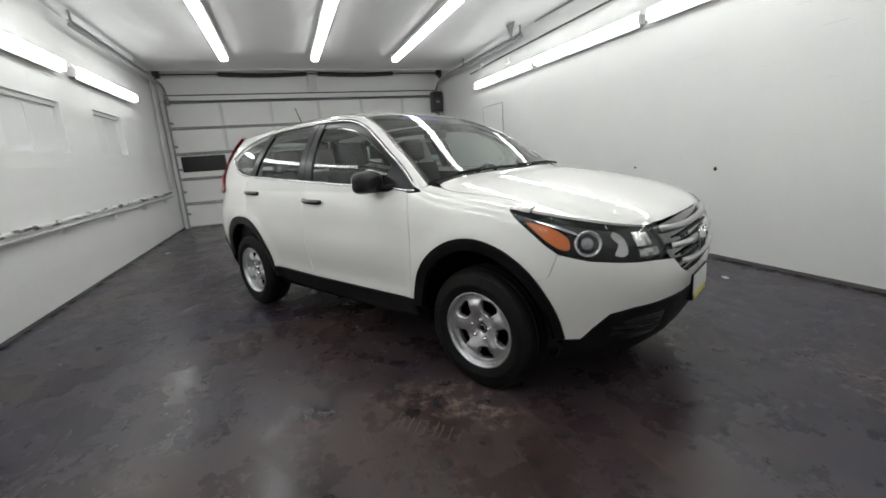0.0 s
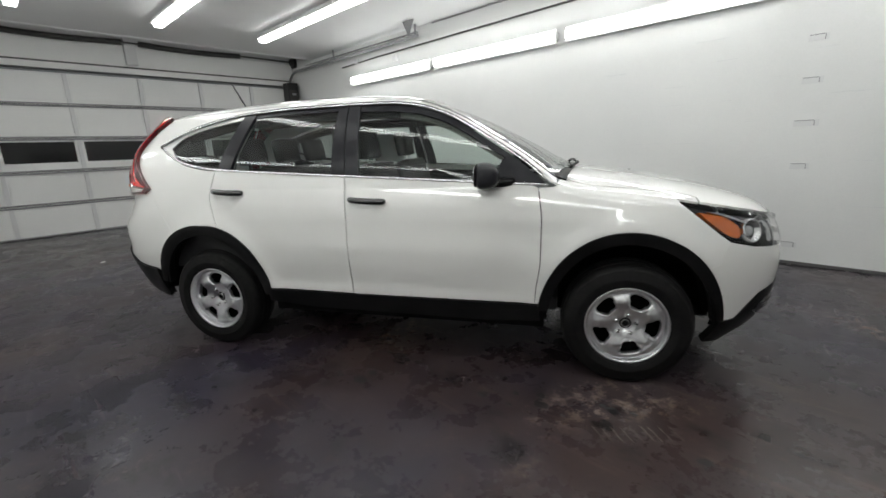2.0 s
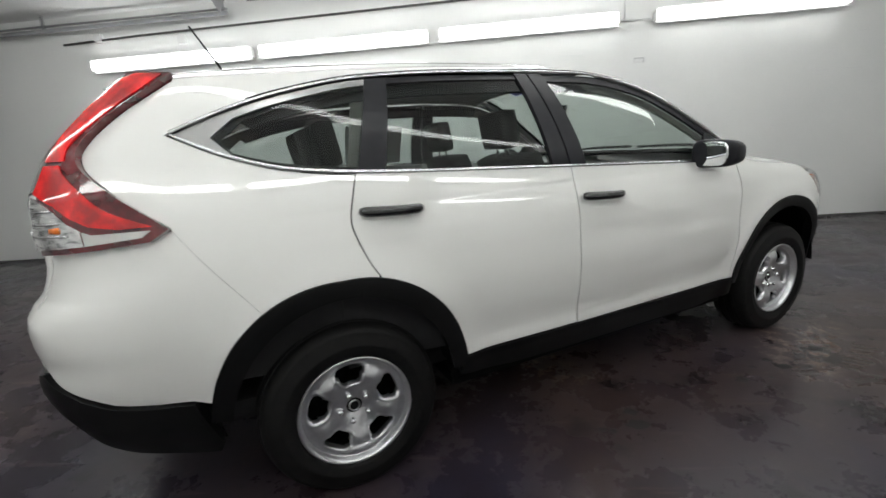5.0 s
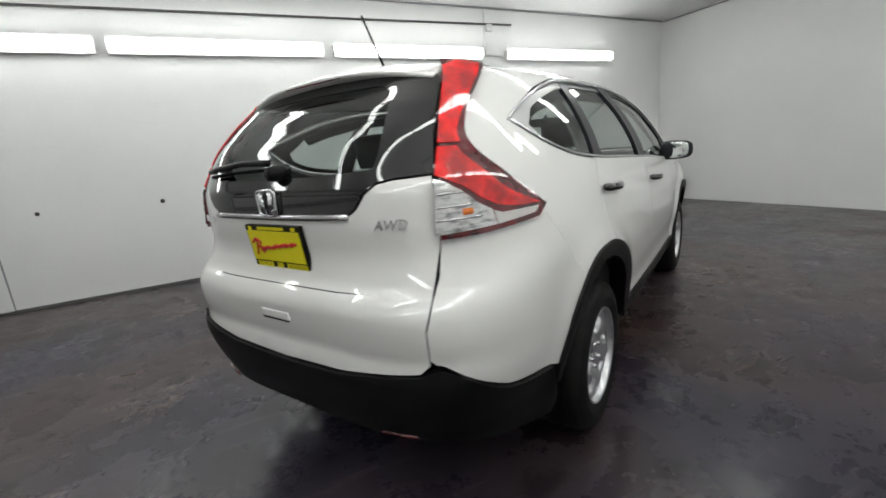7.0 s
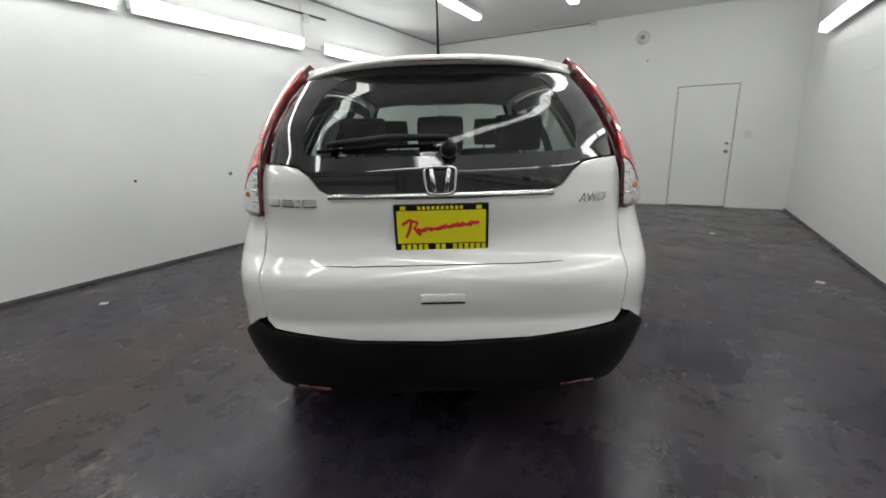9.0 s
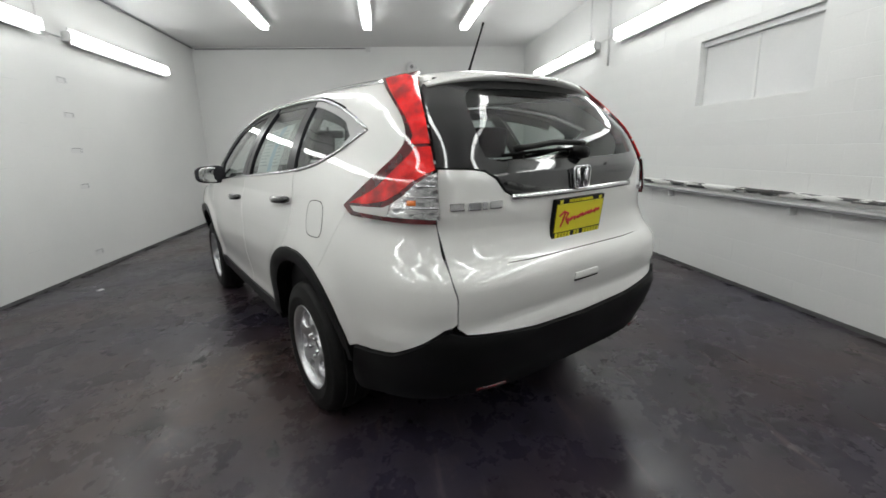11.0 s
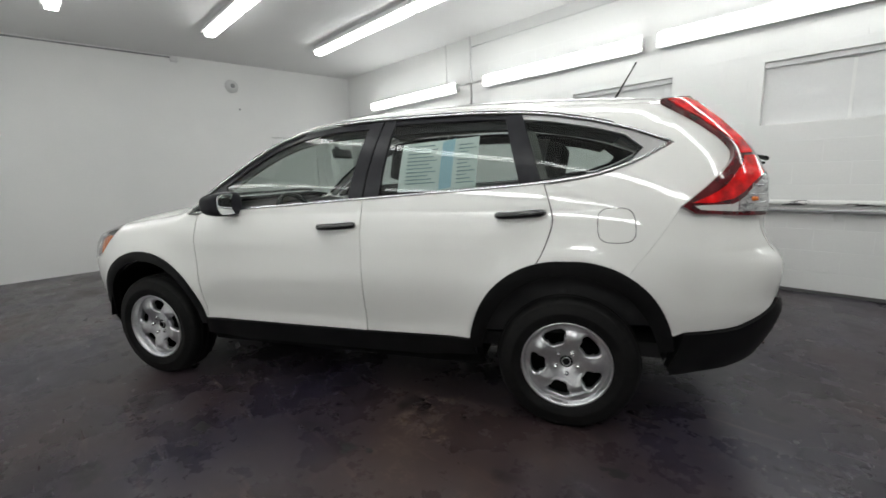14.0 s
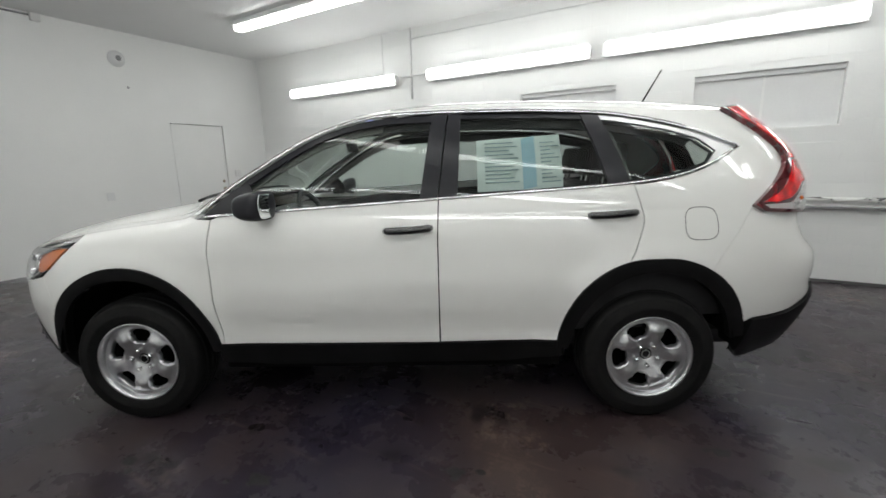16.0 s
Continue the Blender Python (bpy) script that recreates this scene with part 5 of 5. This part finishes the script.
# tailgate
half = [YR_(0.0, 1.078), YR_(0.36, 1.080), YR_(0.405, 1.105), YR_(0.44, 1.150), YR_(0.475, 1.176), YR_(0.52, 1.185), YR_(0.612, 1.190)]
half += [YR_(0.630, 1.10), YR_(0.634, 0.99), YR_(0.636, 0.845), YR_(0.632, 0.76), YR_(0.628, 0.650), YR_(0.60, 0.626), YR_(0.3, 0.594), YR_(0.0, 0.584)]


def both(h):
    return h + [(2 * U2 - u, z) for u, z in h[::-1] if abs(u - U2) > 1e-6]


tail = skin("tailgate", side, both(half), PAINT, car)
bar_on("tailgate_crease", side, both([YR_(0.625, 0.858), YR_(0.3, 0.848)]), SHELL, tail, 0.004, 0.001, 0.2)
gh = [YR_(0.0, 1.085), YR_(0.355, 1.087), YR_(0.398, 1.110), YR_(0.433, 1.156), YR_(0.470, 1.182), YR_(0.52, 1.191), YR_(0.614, 1.196)]
gh += [YR_(0.592, 1.30), YR_(0.557, 1.40), YR_(0.520, 1.49), YR_(0.49, 1.535), YR_(0.0, 1.545)]
inner = smooth_line([YR_(0.0, 1.205), YR_(0.40, 1.215), YR_(0.455, 1.240), YR_(0.450, 1.32), YR_(0.405, 1.43), YR_(0.36, 1.475), YR_(0.28, 1.492), YR_(0.0, 1.50)], 4)
rg = both(inner)
border = [YR_(0.0, 1.085)] + gh[1:] + inner[::-1]
rear_glass = skin("rear_window", side, rg, GLASS_R, tail, lift=0.002, edge=0.002, label="tinted rear window")
for m in (False, True):
    skin("black_glass_border", side, border, GLOSSBLACK, tail, lift=0.002, edge=0.006, mirror=m, step=0.025)
bar_on("chrome_bar", side, both([YR_(0.372, 1.083), YR_(0.2, 1.081), YR_(0.0, 1.080)]), CHROME, tail, 0.022, 0.006, 0.8, label="chrome garnish bar")
bar_on("rear_wiper", side, [YR_(-0.03, 1.245), YR_(0.15, 1.250), YR_(0.36, 1.232)], CLAD, tail, 0.022, 0.045, 1.0)
bar_on("wiper_blade", side, [YR_(0.02, 1.235), YR_(0.2, 1.232), YR_(0.40, 1.222)], SHELL, tail, 0.012, 0.018, 0.8)
bm = lathe(bmesh.new(), [(0.0, -0.05), (0.022, -0.048), (0.028, -0.02), (0.03, 0.03)], 18)
bm.transform(Matrix.Translation((-2.185, -0.03, 1.243)) @ Matrix.Rotation(radians(-90), 4, "Z"))
part("wiper_hub", bm, CLAD, tail, "", True)
bm = boxed(-2.282, -2.258, -0.078, 0.078, 0.742, 0.772, 0.008)
part("tailgate_pull", bm, PAINT, tail)
# near-black bar standing in for the shade below the pull
part("pull_shade", boxed(-2.280, -2.258, -0.074, 0.074, 0.736, 0.742), SHELL, tail)


def emblem(parent, x, z, size, turn, lean=0.0):
    """A chrome ring of rounded trapezoid form with a solid bar in it."""
    bm = bmesh.new()
    w0, w1, h = size, size * 0.82, size * 0.82
    ring = [(-w0 / 2, h / 2), (w0 / 2, h / 2), (w1 / 2, -h / 2), (-w1 / 2, -h / 2)]
    pts = []
    for i in range(4):
        a, b, c = (Vector(ring[(i + d) % 4]) for d in (-1, 0, 1))
        for k in range(5):
            t = k / 4
            p0, p1 = b.lerp(a, 0.25), b.lerp(c, 0.25)
            pts.append((1 - t) ** 2 * p0 + 2 * t * (1 - t) * b + t * t * p1)
    line = [(p.x, 0, p.y) for p in pts]
    sweep(bm, line + line[:2], size * 0.045, 8, 1, False)
    for e in (-1, 1):
        sweep(bm, [(e * w1 * 0.20, 0, -h * 0.42), (e * w0 * 0.27, 0, h * 0.42)], size * 0.085, 8)
    bm.transform(Matrix.Translation((x, 0, z)) @ Matrix.Rotation(radians(turn), 4, "Z") @ Matrix.Rotation(radians(lean), 4, "X"))
    return part("emblem", bm, CHROME, parent, "chrome emblem", True)


emblem(tail, -2.236, 1.146, 0.108, -90, 0)


def raised_word(text, size, mat, parent, m, name):
    cu = bpy.data.curves.new(name, "FONT")
    cu.body, cu.size, cu.extrude, cu.align_x, cu.shear = text, size, 0.002, "CENTER", 0.25
    ob = bpy.data.objects.new(name, cu)
    scene.collection.objects.link(ob)
    dg = bpy.context.evaluated_depsgraph_get()
    me = bpy.data.meshes.new_from_object(ob.evaluated_get(dg))
    bpy.data.objects.remove(ob)
    me.transform(m)
    me.materials.clear()
    me.materials.append(mat)
    return part(name, me, mat, parent)


def on_tail(y, z, lift=0.004):
    p = side(np.array([YR_(y, z)]))[0]
    n = normals_at(side, np.array([YR_(y, z)]))[0]
    n = n if n[0] < 0 else -n
    zx = Vector(n)
    xx = Vector((0, 0, 1)).cross(zx).normalized()
    yy = zx.cross(xx)
    return Matrix.Translation(Vector(p) + lift * zx) @ Matrix((xx, yy, zx)).transposed().to_4x4()


raised_word("AWD", 0.043, CHROME, tail, on_tail(-0.51, 1.045), "badge_lettering")
for k, (y, w) in enumerate(((0.575, 0.05), (0.52, 0.045), (0.483, 0.02), (0.44, 0.05))):
    bm = bmesh.new()
    box(bm, -w / 2, w / 2, -0.013, 0.013, 0, 0.004, 0.003)
    bm.transform(on_tail(y, 1.062, 0.003) @ Matrix.Shear("XY", 4, (0, 0)))
    part("badge_bar", bm, CHROME, tail, "chrome badge bar")

# dealer plate at the back
pl = new("number_plate")
pl.parent = car
pl["label"] = "yellow dealer plate in black frame"
M = on_tail(0.0, 0.975, 0.012)
for nm, (a, b, c, d, e, f2, bv), mt in (("plate_frame", (-0.158, 0.158, -0.082, 0.082, -0.012, 0.006, 0.006), CLAD), ("plate", (-0.148, 0.148, -0.052, 0.062, 0.004, 0.009, 0), YELLOW)):
    bm = boxed(a, b, c, d, e, f2, bv)
    bm.transform(M)
    part(nm, bm, mt, pl)
bm = bmesh.new()
rng = random.Random(4)
n = 36
sweep(bm, [(-0.085 + 0.21 * k / n, -0.006 + 0.026 * k / n + 0.003 * rng.uniform(-1, 1), 0.0105) for k in range(n + 1)], [0.004 + 0.007 * rng.random() for _ in range(n + 1)], 6, 0.35)
sweep(bm, [(-0.118, -0.03, 0.0105), (-0.105, 0.0, 0.0105), (-0.098, 0.028, 0.0105)], [0.004, 0.006, 0.005], 6, 0.5)
sweep(bm, [(-0.13, 0.016, 0.0105), (-0.105, 0.032, 0.0105), (-0.078, 0.022, 0.0105), (-0.09, 0.004, 0.0105), (-0.07, -0.022, 0.0105)], 0.0055, 6, 0.5)
bm.transform(M)
part("script_bar", bm, REDINK, pl)
bars = [(-0.138 + 0.0195 * k, 0.0135, -0.076, -0.057) for k in range(15) if k not in (5, 8)]
bars += [(-0.078 + 0.0155 * k, 0.010, 0.066, 0.077) for k in range(10)] + [(-0.135, 0.018, 0.065, 0.078), (0.116, 0.018, 0.065, 0.078)]
for x0, wide, z0, z1 in bars:
    bm = boxed(x0, x0 + wide, z0, z1, 0.006, 0.0085)
    bm.transform(M)
    part("frame_print_bar", bm, YELLOW, pl)

# black lower rear bumper
lb = [YR_(0.0, 0.578), YR_(0.3, 0.588), YR_(0.60, 0.620), YR_(0.66, 0.642), X(-2.16, 0.612), X(-2.10, 0.574), X(-2.02, 0.536), X(-1.98, 0.527), X(-1.90, 0.516), X(-1.80, 0.510), X(-1.745, 0.345), X(-1.76, 0.31), X(-2.0, 0.335), YR_(0.6, 0.375), YR_(0.0, 0.375)]
rb = skin("rear_lower_bumper", side, both(lb), CLAD, car, lift=0.014, edge=0.05)
for m in (False, True):
    bar_on("rear_reflector", side, [YR_(0.42, 0.40), YR_(0.54, 0.405)], RED_DARK, rb, 0.014, 0.026, mirror=m)
part("underside", boxed(-1.8, 1.8, -0.50, 0.50, 0.27, 0.34, 0.02), SHELL, car)
part("underside_middle", boxed(-0.88, 0.88, -0.80, 0.80, 0.26, 0.33, 0.02), SHELL, car)

# grille and front plate
gr = [YF_(0.0, 0.598), YF_(0.23, 0.606), YF_(0.325, 0.645), YF_(0.395, 0.706), YF_(0.415, 0.745), YF_(0.425, 0.80), YF_(0.465, 0.862), YF_(0.30, 0.868), YF_(0.0, 0.872)]
mir_gr = gr + [(-u, z) for u, z in gr[::-1] if abs(u) > 1e-6]
grille = skin("grille", side, mir_gr, GLOSSBLACK, car, lift=-0.02, edge=0.02, label="black grille with three silver bars", step=0.025)
for z, y, w in ((0.835, 0.44, 0.034), (0.748, 0.385, 0.034), (0.660, 0.30, 0.03)):
    pts = [YF_(y * t, z + 0.02 * abs(t) ** 2 - 0.012) for t in np.linspace(-1, 1, 24)]
    bar_on("grille_bar", side, pts, SATIN, grille, w, 0.004, 1.6)
emblem(grille, 2.166, 0.745, 0.15, 90, 0)
for z in (0.62, 0.70, 0.79):
    bar_on("grille_slat", side, [YF_(0.3 * t, z) for t in np.linspace(-1, 1, 12)], CLAD, grille, 0.012, -0.006, 1.0)
fp = new("front_plate")
fp.parent = car
fp["label"] = "white plate in black holder"
part("holder", boxed(2.135, 2.168, -0.155, 0.155, 0.43, 0.575, 0.005), CLAD, fp)
part("plate", boxed(2.167, 2.172, -0.148, 0.148, 0.462, 0.568, 0.002), material("white_plate", (0.75, 0.75, 0.73), 0.4), fp)
part("print_bar", boxed(2.167, 2.1715, -0.13, 0.13, 0.435, 0.458), YELLOW, fp)

# windscreen wipers
for y0, y1 in ((0.62, 0.02), (-0.02, -0.58)):
    pts = [(1.055 - 0.10 * abs(y0 + (y1 - y0) * t) ** 1.6 - 0.02 * t, y0 + (y1 - y0) * t) for t in np.linspace(0, 1, 12)]
    bar_on("wiper", top, pts, CLAD, car, 0.018, 0.022, 1.2)

# ---- wheels ----
def wheel(parent):
    w = new("wheel")
    w.parent = parent
    bm = lathe(bmesh.new(), [(0.202, -0.10), (0.212, -0.105), (0.25, -0.112), (0.29, -0.110), (0.315, -0.098), (0.327, -0.082), (0.332, -0.06), (0.334, 0.0), (0.332, 0.06), (0.327, 0.082), (0.315, 0.098), (0.308, 0.102),
                            (0.305, 0.1035), (0.300, 0.1035), (0.29, 0.108), (0.262, 0.113), (0.258, 0.1145), (0.252, 0.1125), (0.228, 0.109), (0.215, 0.101), (0.205, 0.09), (0.197, 0.06)], 72)
    tyre = part("tyre", bm, RUBBER, w, "black tyre", True)
    for k in range(3):
        y = (-0.045, 0.0, 0.045)[k]
        b2 = lathe(bmesh.new(), [(0.3325, y - 0.006), (0.3375, y - 0.005), (0.3375, y + 0.005), (0.3325, y + 0.006)], 72)
        part("tread_rib", b2, RUBBER, tyre, "", True)
    bm = bmesh.new()
    # disc with five openings, dished
    nr, na = 34, 160
    grid = []
    for i in range(nr + 1):
        r = 0.032 + (0.205 - 0.032) * i / nr
        ring = []
        for j in range(na):
            a = j * math.tau / na
            ph = (a / math.tau * 5) % 1.0
            d = abs(ph - 0.5) * 2            # 0: middle of an opening, 1: middle of a spoke
            y = 0.062 + 0.012 * math.exp(-((r - 0.10) / 0.05) ** 2) + 0.012 * max(0, (r - 0.175) / 0.03) - 0.010 * math.exp(-(r / 0.045) ** 4)
            y += 0.027 * max(0.0, math.sin(d * math.pi / 2)) ** 2 * math.exp(-((r - 0.145) / 0.045) ** 2)
            lip = ((r - 0.141) / 0.044) ** 4 + (d / (0.60 + 1.6 * (r - 0.141))) ** 4
            y += 0.004 * math.exp(-((lip - 1.15) / 0.45) ** 2)
            ring.append(bm.verts.new((r * math.cos(a), y, r * math.sin(a))))
        grid.append(ring)
    for i in range(nr):
        for j in range(na):
            r = 0.032 + (0.205 - 0.032) * (i + 0.5) / nr
            ph = ((j + 0.5) / na * 5) % 1.0
            d = abs(ph - 0.5) * 2
            # a rounded trapezoid opening, wider outwards
            if ((r - 0.141) / 0.040) ** 4 + (d / (0.53 + 1.6 * (r - 0.141))) ** 4 < 1.0:
                continue
            bm.faces.new((grid[i][j], grid[i + 1][j], grid[i + 1][(j + 1) % na], grid[i][(j + 1) % na]))
    bmesh.ops.recalc_face_normals(bm, faces=bm.faces)
    edge = [e for e in bm.edges if len(e.link_faces) == 1]
    ret = bmesh.ops.extrude_edge_only(bm, edges=edge)
    for v in (g for g in ret["geom"] if isinstance(g, bmesh.types.BMVert)):
        v.co.y -= 0.028
    rim = part("rim", bm, RIM, w, "silver five-spoke steel wheel", True)
    rim.scale = (0.957, 1.0, 0.957)
    b2 = lathe(bmesh.new(), [(0.200, 0.06), (0.204, 0.082), (0.209, 0.096), (0.214, 0.103), (0.221, 0.105), (0.223, 0.100), (0.216, 0.09)], 72)
    part("rim_lip", b2, RIM, rim, "", True)
    b2 = lathe(bmesh.new(), [(0.0, -0.02), (0.19, -0.02), (0.203, 0.03), (0.204, 0.06)], 48)
    part("rim_barrel", b2, SHELL, rim, "", True)
    b2 = lathe(bmesh.new(), [(0.0, 0.058), (0.022, 0.058), (0.03, 0.054), (0.036, 0.045), (0.036, 0.03)], 32)
    cap = part("centre_cap", b2, CLAD, rim, "dark centre cap", True)
    part("cap_ring", lathe(bmesh.new(), [(0.018, 0.057), (0.0195, 0.061), (0.0225, 0.061), (0.024, 0.057)], 32), SATIN, rim, "", True)
    for k in range(5):
        a = k * math.tau / 5 + 0.31
        b3 = lathe(bmesh.new(), [(0.0, 0.098), (0.008, 0.096), (0.0115, 0.088), (0.0115, 0.06)], 10)
        b3.transform(Matrix.Translation((0.057 * math.cos(a), -0.012, 0.057 * math.sin(a))))
        part("wheel_nut", b3, CHROME, rim, "", True)
    return w


w1 = wheel(car)
w1.matrix_basis = pose(AXLE, TRACK - 0.03, HUBZ + 0.004, 0, 12, 0)
for x, s, spin in ((-AXLE, 1, 40), (AXLE, -1, 65), (-AXLE, -1, 20)):
    w2 = copy_thing(w1, pose(x, s * (TRACK - 0.03), HUBZ + 0.004, 0, spin, 0) if s > 0 else pose(x, s * (TRACK - 0.03), HUBZ + 0.004, 0, spin, 180))

# ---- cabin ----
def soft(bm, x0, x1, y0, y1, z0, z1, r=0.05):
    return box(bm, x0, x1, y0, y1, z0, z1, r)


def seat(parent, y, x, wide, tall, mat, rests):
    s = new("seat")
    s.parent = parent
    bm = boxed(x - 0.24, x + 0.26, y - wide / 2, y + wide / 2, 0.52, 0.72, 0.06)
    part("cushion", bm, mat, s, "", True)
    bm = boxed(-0.07, 0.07, -wide / 2 + 0.02, wide / 2 - 0.02, 0.0, tall, 0.06)
    bm.transform(Matrix.Translation((x - 0.24, y, 0.66)) @ Matrix.Rotation(radians(-18), 4, "Y"))
    part("backrest", bm, mat, s, "", True)
    for yy in rests:
        bm = boxed(-0.045, 0.045, -0.125, 0.125, 0.0, 0.19, 0.042)
        bm.transform(Matrix.Translation((x - 0.24 - 0.315 * (tall + 0.05), yy, 0.66 + 0.95 * (tall + 0.035))) @ Matrix.Rotation(radians(-10), 4, "Y"))
        part("headrest", bm, mat, s, "", True)
        for d in (-0.05, 0.05):
            part("headrest_post", sweep(bmesh.new(), [(x - 0.24 - 0.31 * tall, yy + d, 0.66 + 0.95 * tall - 0.03), (x - 0.24 - 0.315 * (tall + 0.06), yy + d, 0.66 + 0.95 * (tall + 0.06))], 0.006, 6), CHROME, s)


for y in (0.37, -0.37):
    seat(car, y, 0.12, 0.50, 0.56, CLOTH, (y,))
seat(car, 0.0, -0.78, 1.30, 0.54, CLOTH, (0.42, 0.0, -0.42))
dash = part("dashboard", boxed(0.62, 0.98, -0.68, 0.68, 0.70, 1.03, 0.06), TRIM, car, "dark dashboard", True)
part("instrument_hood", boxed(0.56, 0.72, 0.20, 0.54, 0.98, 1.075, 0.04), TRIM, dash, "", True)
part("centre_console", boxed(0.2, 0.70, -0.14, 0.14, 0.45, 0.86, 0.04), TRIM, dash, "", True)
bm = bmesh.new()
sweep(bm, [(0, 0.185 * math.cos(a), 0.185 * math.sin(a)) for a in [k * math.tau / 36 for k in range(38)]], 0.016, 10, 1, False)
for a in (0.0, math.pi, -math.pi / 2):
    sweep(bm, [(0.02, 0.04 * math.cos(a), 0.04 * math.sin(a)), (0.0, 0.18 * math.cos(a), 0.18 * math.sin(a))], 0.014, 8)
box(bm, 0.0, 0.05, -0.07, 0.07, -0.06, 0.06, 0.02)
bm.transform(Matrix.Translation((0.47, 0.37, 0.985)) @ Matrix.Rotation(radians(24), 4, "Y"))
part("steering_wheel", bm, TRIM, car, "black steering wheel", True)
bm = boxed(-0.012, 0.012, -0.12, 0.12, -0.03, 0.035, 0.012)
bm.transform(Matrix.Translation((0.32, 0, 1.42)) @ Matrix.Rotation(radians(12), 4, "Y"))
rv = part("interior_mirror", bm, TRIM, car, "black interior mirror", True)
part("mirror_stalk", sweep(bmesh.new(), [(0.33, 0, 1.44), (0.37, 0, 1.475)], 0.012, 8), TRIM, rv)
skin("headlining", top, [(x, min(apillar(x, 0.05), 0.6)) for x in np.linspace(0.06, -1.8, 24)] + [(x, -min(apillar(x, 0.05), 0.6)) for x in np.linspace(-1.8, 0.06, 24)], BEIGE, car, lift=-0.045, edge=0.01, step=0.08)
for m in (False, True):
    skin("door_lining", side, [X(0.86, 0.45), X(0.86, 1.06)] + belt_line(0.84, -1.30, 0.03, 20) + [X(-1.30, 0.45)], TRIM, car, lift=-0.07, edge=0.02, mirror=m, step=0.06)
    skin("pillar_lining", side, eave_line(0.0, 0.84, -0.008, 12) + eave_line(0.80, 0.02, -0.055, 12), BEIGE, car, lift=-0.045, edge=0.01, mirror=m, step=0.04)
    skin("roof_rail_lining", side, eave_line(-1.55, 0.10, -0.006, 30) + eave_line(0.06, -1.50, -0.060, 30), TRIM, car, lift=-0.045, edge=0.01, mirror=m, step=0.05)
    skin("rear_pillar_lining", side, belt_line(-1.10, -1.22, 0.0, 4) + [X(-1.13, 1.50), X(-1.03, 1.51)], BEIGE, car, lift=-0.05, edge=0.01, mirror=m, step=0.05)
    skin("boot_lining", side, [X(-1.25, 0.5)] + belt_line(-1.25, -1.6, 0.02, 6) + [X(-1.78, 1.22), X(-2.0, 1.15), X(-2.0, 0.5)], TRIM, car, lift=-0.075, edge=0.01, mirror=m, step=0.06)
part("cabin_floor", boxed(-2.0, 0.95, -0.72, 0.72, 0.34, 0.42, 0.02), TRIM, car)
part("boot_cover", boxed(-1.95, -1.15, -0.62, 0.62, 0.86, 0.90, 0.01), TRIM, car)

# sale papers inside the rear left window
pap = new("window_sticker")
pap.parent = car
pap["label"] = "pale printed sale sheets taped inside rear window"
for x0, x1, z0, z1, mt, nm in ((-0.80, -0.46, 1.17, 1.43, PAPER, "sheet"), (-0.87, -0.68, 1.175, 1.435, PAPER, "sheet"), (-0.745, -0.68, 1.178, 1.43, PAPER_BLUE, "blue_strip")):
    lift = {"sheet": -0.024 if x0 == -0.80 else -0.022, "blue_strip": -0.0205}[nm]
    skin(nm, side, [X(x1, z0 - 0.012), X(x1, z1 - 0.02), X(x0, z1), X(x0, z0)], mt, pap, lift=lift, edge=0.001, step=0.06)
for x0, x1 in ((-0.66, -0.49), (-0.86, -0.76)):
    for k in range(11):
        z = 1.20 + 0.019 * k
        bar_on("print_bar", side, [X(x1 - 0.01, z), X(x0 + 0.02 * ((k * 7) % 3), z + 0.004)], INK, pap, 0.006, -0.019, 0.1, step=0.1)

# ---- blocks of the right wall, the nearest as pieces of their own ----
def block_mesh(w, h, d=0.0016):
    bm = bmesh.new()
    o = [bm.verts.new((x, 0.0, z)) for x, z in ((-w / 2, -h / 2), (w / 2, -h / 2), (w / 2, h / 2), (-w / 2, h / 2))]
    i = [bm.verts.new((x, d, z)) for x, z in ((-w / 2 + 0.0025, -h / 2 + 0.0025), (w / 2 - 0.0025, -h / 2 + 0.0025), (w / 2 - 0.0025, h / 2 - 0.0025), (-w / 2 + 0.0025, h / 2 - 0.0025))]
    for k in range(4):
        bm.faces.new((o[k], i[k], i[(k + 1) % 4], o[(k + 1) % 4]))
    bm.faces.new(i[::-1])
    bmesh.ops.recalc_face_normals(bm, faces=bm.faces)
    for fc in bm.faces:
        if fc.normal.y < -0.5:
            bmesh.ops.reverse_faces(bm, faces=list(bm.faces))
            break
    return bm


BW, BH = 0.406, 0.2032
rng = random.Random(7)
whole = finish("block", block_mesh(BW - 0.0005, BH - 0.001), WALL)
rest = bmesh.new()
pieces = 0
for row in range(16):
    z = BH * (row + 0.5)
    if z + BH / 2 > 3.26:
        break
    shift = 0 if row % 2 else BW / 2
    for k in range(34):
        x = XR + 0.15 + shift + BW * (k + 0.5)
        if x + BW / 2 > XF or any(o[0] - BW / 2 < x < o[1] + BW / 2 and o[2] - BH / 2 < z < o[3] + BH / 2 for o in RECESS):
            continue
        off = rng.uniform(-0.0009, 0.0003)
        if -4.6 < x < 4.3 and z < 2.6 and pieces < 290:
            ob = new("block", whole)
            ob.parent = wall_right
            ob.location = (x, YR + off, z)
            pieces += 1
        else:
            bm = block_mesh(BW - 0.0005, BH - 0.001)
            bm.transform(Matrix.Translation((x, YR + off, z)))
            me = bpy.data.meshes.new("tmp")
            bm.to_mesh(me)
            bm.free()
            rest.from_mesh(me)
            bpy.data.meshes.remove(me)
tagged(part("block_courses", rest, WALL, wall_right), kind="stuff")
